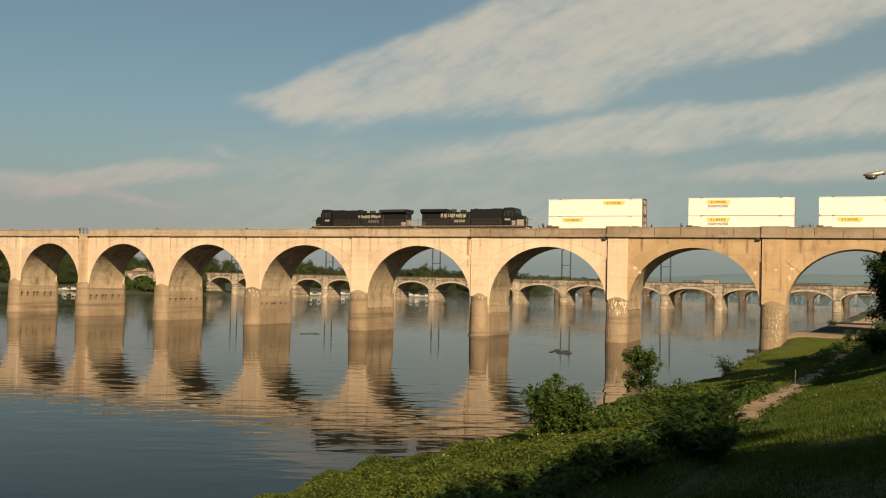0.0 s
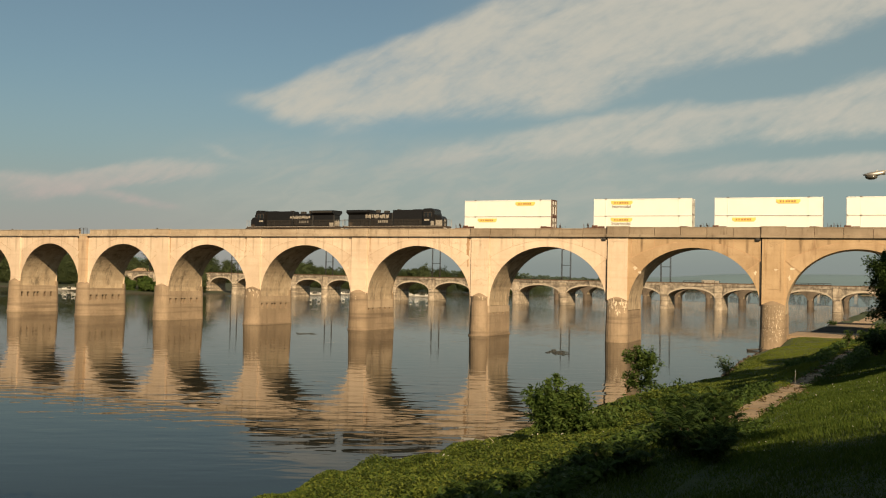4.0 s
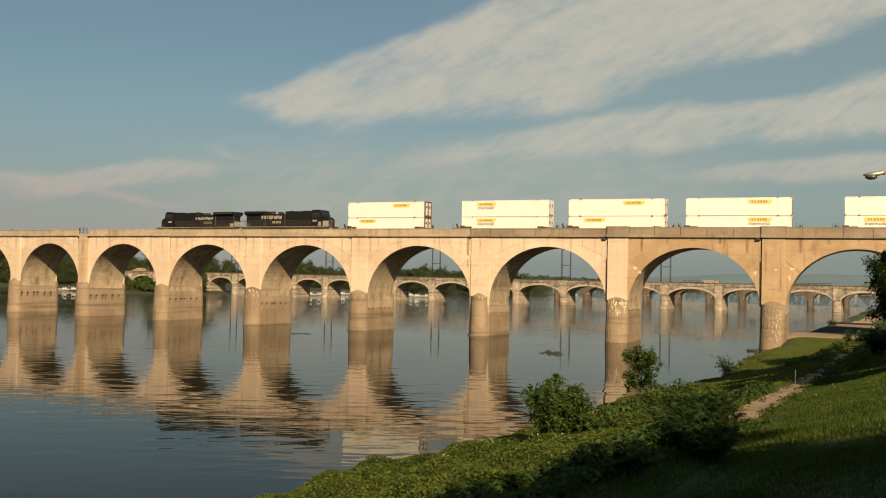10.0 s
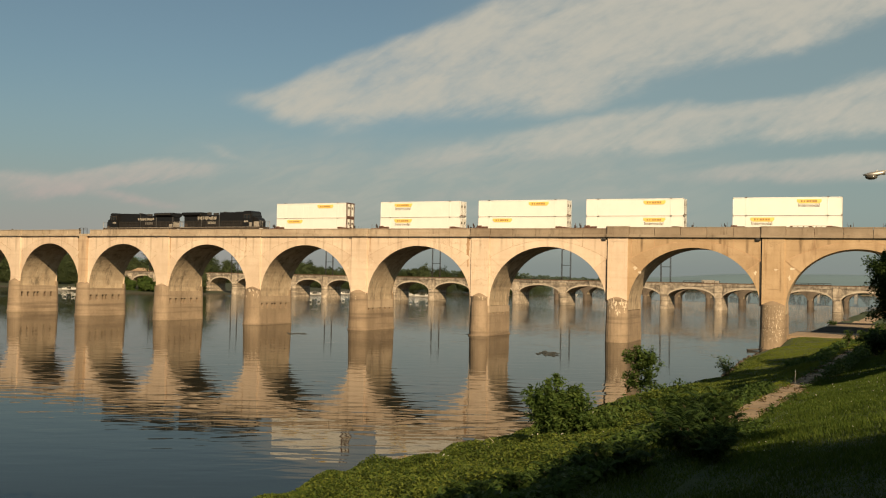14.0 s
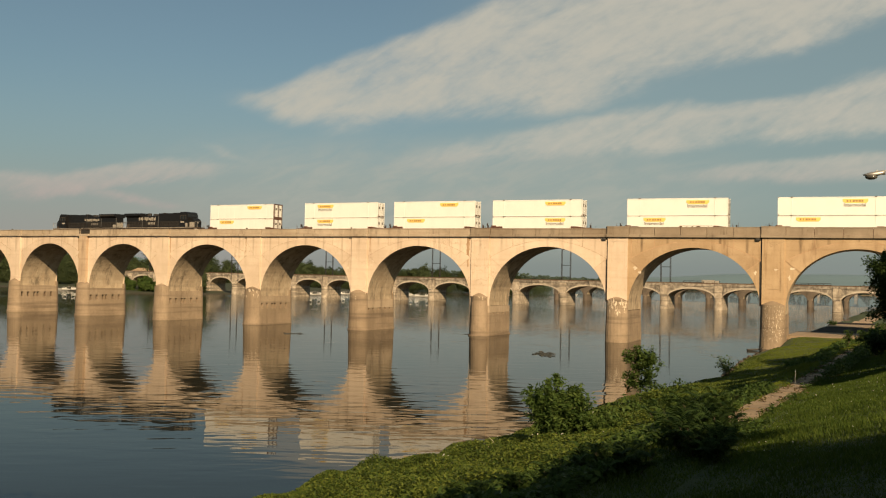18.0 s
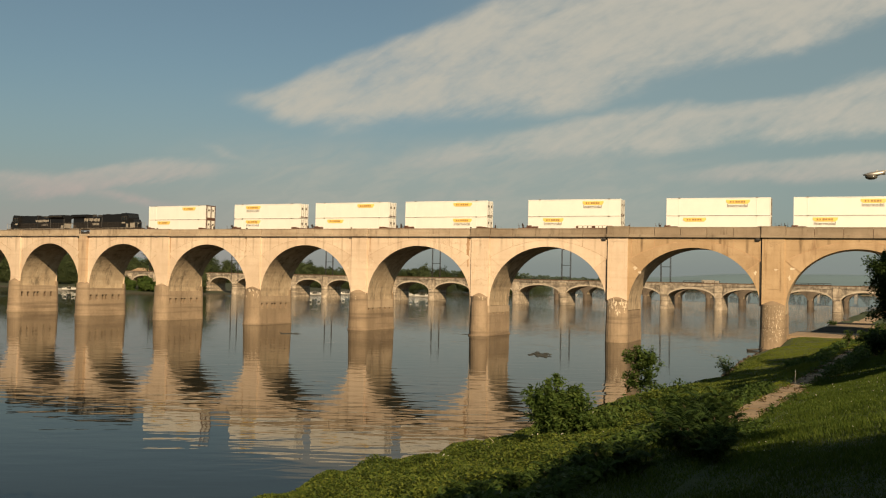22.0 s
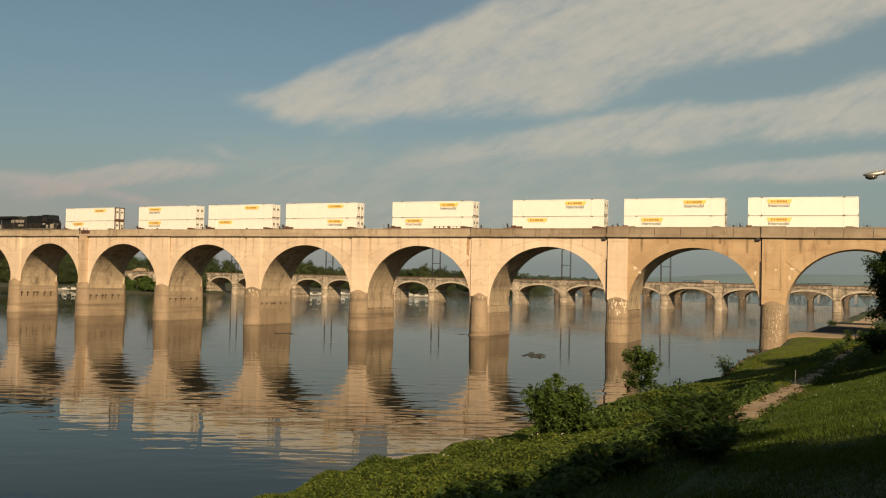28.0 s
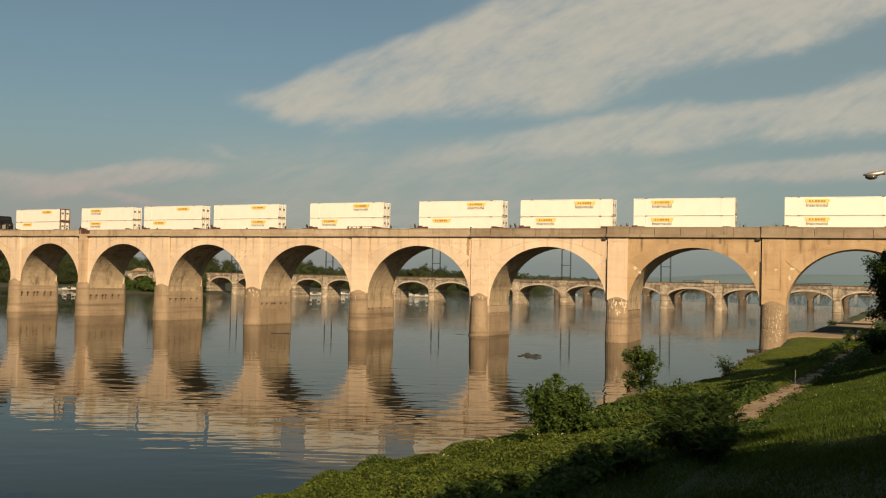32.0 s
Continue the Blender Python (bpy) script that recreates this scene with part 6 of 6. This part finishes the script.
# trees: one at the edge of view, others behind and beside the camera that shade the lawn
tree("bank_tree", pose(18.0, 29.8, on_ground(18.0, 29.8)), "dark leafy tree on the bank behind the bridge", 13.0, 4.6, 61, 60000, 0.30, M_LEAF3, trunk=0.25, low=0.12, limbs=26, clump=0.13)
SHADE = "tall trees along the top of the bank"
# all out of view; the last two are added to block sky light
for i, (x, y, h, s) in enumerate(((36.5, -171, 11.7, 3.5), (41.5, -172, 16.9, 4.0), (46, -172.5, 20.7, 4.3), (51, -173, 18.7, 5), (57.5, -174, 16.9, 5), (29.5, -72, 11.1, 3.4), (26.4, -92, 12.6, 4.4), (27.3, -103, 8.3, 3.1), (25.4, -110.5, 8.3, 1.9), (24.6, -80, 9.9, 3.0), (44, -180, 18.1, 5), (33, -163, 10.6, 3.6), (27.5, -170, 14.6, 4.2))):
    tree("shade_tree", pose(x, y, on_ground(x, y)), "tall leafy shade tree at the top of the bank", h, s, 70 + i, 16000, 0.5, M_LEAF3, SHADE, trunk=0.35, low=0.2, limbs=22, clump=0.10)

# unseen trees added round the camera to deepen the foreground shade
for i, (x, y, h, s) in enumerate(((26.6, -150.5, 6.1, 2.6), (14.5, -167.5, 13.3, 4.2), (8.0, -159.0, 11.0, 4.0), (2.5, -153.0, 9.8, 3.6))):
    tree("shade_tree", pose(x, y, on_ground(x, y)), "unseen leafy tree added on the knoll to block sky light", h, s, 90 + i, 15000, 0.45, M_LEAF3, SHADE, trunk=0.3, low=0.3, limbs=20, clump=0.10)


def shrub(name, m, label, h, spread, seed, leaves, leaf, mat, stems=9, shoots=0.0, slim=1.7):
    ob = thing(name, m, label, "shrub")
    r = np.random.default_rng(seed)
    bm = bmesh.new()
    tips, spikes = [], []
    for i in range(stems):
        a = i * 2.4 + r.uniform(-0.4, 0.4)
        k = r.uniform(0.35, 1.0)
        p0 = Vector((math.cos(a) * 0.15, math.sin(a) * 0.15, -0.15))
        p1 = Vector((math.cos(a) * spread * 0.45 * k, math.sin(a) * spread * 0.45 * k, h * r.uniform(0.35, 0.6)))
        p2 = Vector((math.cos(a) * spread * k, math.sin(a) * spread * k, h * r.uniform(0.6, 1.0) * (1.12 - 0.4 * k)))
        tube(bm, p0, p1, 0.035, 0.025, 5)
        tube(bm, p1, p2, 0.025, 0.008, 5)
        tips += [p1.lerp(p2, u) for u in (0.0, 0.3, 0.6, 0.85, 1.0)] + [p0.lerp(p1, 0.7)]
        if shoots:
            p3 = p2 + Vector((math.cos(a) * 0.12, math.sin(a) * 0.12, shoots * r.uniform(0.5, 1.2)))
            tube(bm, p2, p3, 0.012, 0.005, 4)
            spikes += [p2.lerp(p3, u) for u in (0.1, 0.35, 0.6, 0.8, 1.0)]
    part("branchwork", bm, M_BARK, ob)
    tips = np.array([tuple(t) for t in tips])
    off = r.normal(size=(len(tips) * 4, 3)) * spread * 0.22
    pick = r.integers(0, len(tips), leaves)
    c = tips[pick] + off[pick * 4 + r.integers(0, 4, leaves)] + r.normal(size=(leaves, 3)) * spread * 0.10
    c[:, 2] = np.maximum(c[:, 2], 0.05)
    if spikes:
        sp = np.array([tuple(t) for t in spikes])
        c = np.concatenate([c, sp[r.integers(0, len(sp), leaves // 4)] + r.normal(size=(leaves // 4, 3)) * (0.07, 0.07, 0.05)])
    part("foliage", leaf_mesh("foliage", c, leaf, r, 0.35 if not shoots else 0.8, slim), mat, ob)
    return ob


def frond_plant(m, h, seed, mat, fronds=9):
    """A sumac-like plant: long feathered fronds on thin stems."""
    ob = thing("sumac_plant", m, "dark green sumac with long feathered fronds", "plant", "sumac on the slope")
    r = np.random.default_rng(seed)
    bm = bmesh.new()
    c, v, f = [], [], []
    for s in range(3):
        a0 = r.uniform(0, 6.28)
        topp = Vector((math.cos(a0) * 0.5, math.sin(a0) * 0.5, h * r.uniform(0.6, 0.85)))
        tube(bm, (0, 0, -0.1), topp, 0.016, 0.01, 5)
        for i in range(fronds):
            a = i * 2.4 + r.uniform(-0.3, 0.3)
            base = Vector((0, 0, 0)).lerp(topp, r.uniform(0.15, 1.0))
            ln = h * r.uniform(0.5, 0.75)
            d = Vector((math.cos(a), math.sin(a), 0))
            rise, lie = r.uniform(0.9, 1.5), r.uniform(0.55, 0.85)
            for j in range(12):
                t = (j + 1.5) / 12.5
                p = base + d * ln * t * lie + Vector((0, 0, ln * (rise * t - 0.85 * t * t)))
                side = Vector((-d.y, d.x, 0))
                k = ln * 0.24 * math.sin(math.pi * (0.18 + 0.78 * t)) + 0.03
                for sg in (-1, 1):
                    q = [p, p + side * sg * k * 0.5 + d * 0.04, p + side * sg * k + d * 0.04 - Vector((0, 0, k * 0.3)), p + side * sg * k * 0.5 - d * 0.02]
                    n0 = len(v)
                    v += [tuple(u) for u in q]
                    f += [(n0, n0 + 1, n0 + 2), (n0, n0 + 2, n0 + 3)]
    part("branchwork", bm, M_BARK, ob)
    part("foliage", mesh_of("foliage", v, f), mat, ob)
    return ob


def put(x, y, sink=0.05, turn=0.0):
    return pose(x, y, on_ground(x, y, sink), 0, 0, turn)


shrub("bank_shrub", put(7.0, -117.5), "bushy green shrub with upright shoots at the water's edge", 3.0, 1.25, 31, 9000, 0.10, M_LEAF2, 22, 0.5, 2.6)
shrub("bank_shrub", put(8.6, -116.2), "low leafy green shrub", 0.95, 1.3, 32, 3200, 0.11, M_LEAF2, 12, 0.3, 2.2)
tree("young_tree", put(5.0, -95.5), "slim young tree leaning over the water", 3.85, 1.1, 33, 3600, 0.14, M_LEAF2, trunk=0.07, low=0.3, limbs=15, clump=0.085)
shrub("bank_shrub", put(4.3, -61.5), "small grey-green bush at the shore", 1.9, 1.15, 34, 620, 0.14, M_LEAF2, 10)
shrub("bank_shrub", put(13.2, -33.0), "thin weedy bush beside the path", 2.0, 0.6, 35, 420, 0.15, M_LEAF2, 7)
r = random.Random(21)
for i in range(22):
    t = i / 21
    y = -136 + 15.5 * t + 1.0 * math.cos(i * 1.7)
    x = 12.8 + 2.4 * ((i * 0.618) % 1.0) + (1.8 if i not in (0, 1, 2, 5) else 0.5) * smooth(-124.5, -128.0, y)
    frond_plant(put(x, y, 0.05, i * 47), r.uniform(0.5, 0.7) if i in (0, 1, 2, 5) else r.uniform(0.7, 1.55) if y < -126 else r.uniform(0.6, 1.15), 80 + i, M_LEAF3 if i % 3 == 0 else M_LEAF2)
for i, (x, y) in enumerate(((10.9, -138.2), (11.5, -138.9), (12.0, -138.4), (12.9, -139.0), (13.4, -138.4), (14.3, -138.6), (15.2, -137.8), (15.9, -137.0))):
    frond_plant(put(x, y, 0.05, i * 61), r.uniform(0.62, 0.85), 180 + i, M_LEAF3 if i % 2 else M_LEAF2, 12)
for i in range(16):
    y = -136.5 + 8.6 * ((i * 0.382 + 0.2) % 1.0)
    x = 14.9 + 1.7 * ((i * 0.618) % 1.0) + (0.0 if i in (0, 5, 10, 13) else 0.8)
    frond_plant(put(x, y, 0.05, i * 53), r.uniform(0.45, 0.65) if i in (0, 5, 10, 13) else r.uniform(0.55, 1.15), 220 + i, M_LEAF3 if i % 3 else M_LEAF2, 10)
for i in range(4):
    y = -111 + i * 3.2
    x = 9.3 + 1.2 * math.sin(i * 1.9)
    shrub("bank_shrub", put(x, y), "low tangled green bush on the bank", r.uniform(0.8, 1.4), r.uniform(0.9, 1.3), 110 + i, 1500, 0.15, M_LEAF1 if i % 3 else M_LEAF2, 8)


def carpet(name, label, n, area, leaf, mat, seed, tall, keep):
    """Low growth over the ground: leaves strewn in uneven mounds."""
    q = np.random.default_rng(seed)
    x, y = q.uniform(area[0], area[1], n), q.uniform(area[2], area[3], n)
    ok = keep(x, y)
    x, y = x[ok], y[ok]
    mound = 0.5 + 0.5 * rough_ground(x * 2.6, y * 2.6) + 0.35 * rough_ground(x * 0.8 + 3, y * 0.9)
    z = height(x, y) + np.clip(mound, 0.05, 1.4) * tall * q.uniform(0.35, 1.0, len(x))
    solid(name, leaf_mesh(name, np.stack([x, y, z], 1), leaf, q), mat, label, "plants", kind="stuff")


carpet("vine_cover", "bright green vines and weeds covering the low bank", 250000, (-2.5, 13.2, -140, -96), 0.092, M_LEAF1, 41, 0.85, lambda x, y: (x - shore(y) > 0.2) & ((x - shore(y) < 11.5) & (x < 11.0) | (y < -112) & (y > -131) & (x < 12.8)))
carpet("bank_weeds", "rough green weeds along the shore", 70000, (-1.5, 11.5, -96, -30), 0.085, M_LEAF1, 42, 0.2,
       lambda x, y: (x - shore(y) > 0.3) & ((x - shore(y) < 3.5) | (np.abs(x - 11.6) < 1.3) | (y < -72) & (x < 11)))
carpet("slope_weeds", "tall dark weeds at the foot of the slope", 52000, (9.0, 17.5, -150, -100), 0.14, M_LEAF2, 43, 0.6,
       lambda x, y: (x < path_line(y)[0] - 0.7) & (y + 0.5 * np.sin(x) < -108) & (x > np.where(y > -130, 12.3, 10.2) + 0.4 * np.sin(y * 0.8)))


def blades(name, label, n, area, tall, mat, seed, keep, wide=0.02):
    q = np.random.default_rng(seed)
    x, y = q.uniform(area[0], area[1], n), q.uniform(area[2], area[3], n)
    ok = keep(x, y)
    x, y = x[ok], y[ok]
    n = len(x)
    z = height(x, y)
    h = tall * q.uniform(0.4, 1.3, n) * (0.75 + 0.5 * np.clip(rough_ground(x * 2, y * 2), -0.5, 1))
    a = q.uniform(0, 2 * np.pi, n)
    wd = wide * q.uniform(0.6, 1.4, n)
    b = np.stack([x, y, z - 0.02], 1)
    s = np.stack([np.cos(a) * wd, np.sin(a) * wd, 0 * a], 1)
    t = b + np.stack([q.normal(size=n) * h * 0.35, q.normal(size=n) * h * 0.35, h], 1)
    v = np.stack([b - s, b + s, t], 1).reshape(-1, 3)
    solid(name, mesh_of(name, v, np.arange(3 * n).reshape(-1, 3)), mat, label, "grass", kind="stuff")


carpet("path_weeds", "dark weeds growing over the edge of the path", 16000, (11.0, 17.5, -74, -14), 0.17, M_LEAF2, 44, 0.9,
       lambda x, y: (np.abs(x - path_line(y)[0]) > 0.8) & ((x > 14.5) | (np.sin(y * 0.4) > 0.1)))
carpet("verge_weeds", "tall weeds leaning over the path", 14000, (15.0, 18.2, -97, -26), 0.15, M_LEAF2, 45, 1.0,
       lambda x, y: (x > path_line(y)[0] + 0.5) & (x < path_line(y)[0] + 1.7))
carpet("path_tufts", "low weeds creeping over the edges of the path", 5200, (14.6, 17.6, -122, -72), 0.11, M_LEAF2, 47, 0.42,
       lambda x, y: (np.abs(np.abs(x - path_line(y)[0]) - 0.62) < 0.2 + 0.12 * np.sin(y * 1.7)) & (np.sin(y * 0.9 + 2 * (x > path_line(y)[0])) > -0.2))
carpet("path_end_weeds", "weeds growing over the end of the path", 2600, (14.2, 17.6, -129.0, -124.0), 0.11, M_LEAF2, 46, 0.4, lambda x, y: (y < -125.2 + 0.5 * np.sin(x * 3)))
for i, (x, y, h) in enumerate(((16.0, -46, 2.0), (15.9, -36, 1.9), (17.0, -40, 2.4), (17.6, -58, 2.2), (16.9, -26, 2.4), (18.4, -74, 2.2))):
    shrub("path_shrub", put(x, y), "dark green bush beside the riverside path", h, 1.1, 150 + i, 1500, 0.17, M_LEAF3 if i % 2 else M_LEAF2, 9)


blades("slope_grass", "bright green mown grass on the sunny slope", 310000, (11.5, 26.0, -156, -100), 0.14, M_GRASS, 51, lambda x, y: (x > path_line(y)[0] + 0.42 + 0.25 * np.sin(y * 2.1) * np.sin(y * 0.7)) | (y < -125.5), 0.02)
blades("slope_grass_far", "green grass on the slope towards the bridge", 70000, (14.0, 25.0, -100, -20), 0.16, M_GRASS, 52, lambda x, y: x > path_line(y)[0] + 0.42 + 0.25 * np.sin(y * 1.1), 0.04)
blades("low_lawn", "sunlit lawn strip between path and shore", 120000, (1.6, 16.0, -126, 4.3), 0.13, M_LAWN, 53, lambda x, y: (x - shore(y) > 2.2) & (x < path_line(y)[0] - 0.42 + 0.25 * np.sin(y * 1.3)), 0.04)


post = thing("marker_post", pose(16.0, -106.3, on_ground(16.0, -106.3), 3, 2, 0), "thin pale weathered stake beside the path", "post")
part("stake", rod((0, 0, -0.2), (0, 0, 0.95), 0.014, 0.012, 6), M_ALU, post)
part("cap", rod((0, 0, 0.95), (0, 0, 1.0), 0.018, 0.014, 6), M_ALU, post)
# rocks along the shore and a dark log at the pier's foot
def rock(m, size, seed):
    q = np.random.default_rng(seed)
    bm = bmesh.new()
    bmesh.ops.create_icosphere(bm, subdivisions=2, radius=size)
    a = q.normal(size=(4, 3))
    for v in bm.verts:
        d = v.co.normalized()
        k = 1 + 0.16 * sum(math.sin(3.1 * d.dot(Vector(u)) + i) for i, u in enumerate(a)) / 2
        v.co = Vector((v.co.x * 1.25 * k, v.co.y * k, v.co.z * 0.62 * k))
    return solid("shore_rock", bm, M_ROCK, "rough brown rock at the water's edge", "rock", "rocks along the shore", m=m)


r = random.Random(91)
for i in range(30):
    y = -92 + i * 3.0 + r.uniform(-1.2, 1.2)
    x = float(shore(y)) + r.uniform(0.1, 0.9)
    rock(pose(x, y, on_ground(x, y, -0.05), 0, 0, r.uniform(0, 360)), r.uniform(0.18, 0.42), 200 + i)
bm = bmesh.new()
tube(bm, (-1.3, 0, 0.12), (1.0, 0.3, 0.22), 0.16, 0.12, 8)
tube(bm, (0.3, 0.2, 0.2), (0.9, -0.4, 0.55), 0.07, 0.03, 6)
solid("drift_log", bm, M_GREASE, "dark driftwood log stranded beside the pier", "log", m=pose(-1.4, -6.5, 0.0, 0, 0, 25))
shrub("bank_shrub", put(3.6, 56.0), "low dark weed clump beside the boat ramp", 0.9, 1.0, 36, 500, 0.2, M_LEAF3, 7)


blades("knoll_grass", "shaded grass on the knoll", 60000, (12, 36, -174, -156), 0.15, M_GRASS, 54, lambda x, y: np.hypot(x - 22.62, y + 161.92) > 0.5, 0.03)
carpet("leaf_litter", "dry brown leaf litter and soil along the path", 5200, (14.4, 17.4, -124, -50), 0.085, M_LITTER, 48, 0.10,
       lambda x, y: (np.abs(np.abs(x - path_line(y)[0]) - 0.42) < 0.22 + 0.12 * np.sin(y * 2.3 + x)) | (np.abs(np.sin(y * 0.95)) < 0.10))
carpet("clover_heads", "small pale clover heads in the grass", 190, (17.5, 23.5, -135, -95), 0.04, M_BLOOM, 49, 0.26, lambda x, y: x > path_line(y)[0] + 0.6)


# pale flower heads and a dry bent reed among the vines
carpet("white_blooms", "few small white flowers among the vines", 60, (0.0, 10.0, -124, -100), 0.09, M_BLOOM, 50, 1.15, lambda x, y: x - shore(y) > 2.0)
reed = thing("dry_reed", put(4.2, -121.3), "dry pale reed stalk bent over the vines", "reed")
part("stalk", rod((0, 0, 0), (1.05, 0.5, 1.15), 0.011, 0.008, 5), M_SPALL2, reed)
part("tip", rod((1.05, 0.5, 1.15), (0.8, 0.4, 1.38), 0.008, 0.004, 5), M_SPALL2, reed)

# drifting weed on the water
def weed_raft(seed, wide, deep, pieces):
    """Flat clumps of floating weed, wide across the view and deep along it."""
    ob = thing("drifting_weed", Matrix.Identity(4), "dark flat patch of drifting scum and weed on the water", "weed", "drifting weed")
    q = random.Random(seed)
    for k in range(pieces):
        cx_, cy_ = q.gauss(0, 0.42) * wide, q.gauss(0, 0.42) * deep
        a_, b_ = wide * q.uniform(0.07, 0.22), deep * q.uniform(0.07, 0.2)
        bm = bmesh.new()
        ring = []
        for i in range(16):
            t = i * math.pi / 8
            k_ = q.uniform(0.6, 1.2)
            ring.append((cx_ + math.cos(t) * a_ * k_, cy_ + math.sin(t) * b_ * k_))
        stack_up(bm, [[(x, y, z) for x, y in ring] for z in (-0.02, 0.006 + 0.0009 * k)])
        part("scum_patch", bm, M_WEED, ob)
    return ob


drifters = [(weed_raft(1, 1.5, 4.2, 70), (-23.6, -29.6, 0.0), (-24.4, -39.2, 0.0)),
            (weed_raft(2, 2.2, 2.2, 34), (-71.5, -19.0, 0.0), (-75.5, -21.5, 0.0)),
            (weed_raft(3, 1.2, 1.6, 20), (-49.8, 1.0, 0.0), (-52.1, -0.9, 0.0))]

motions()
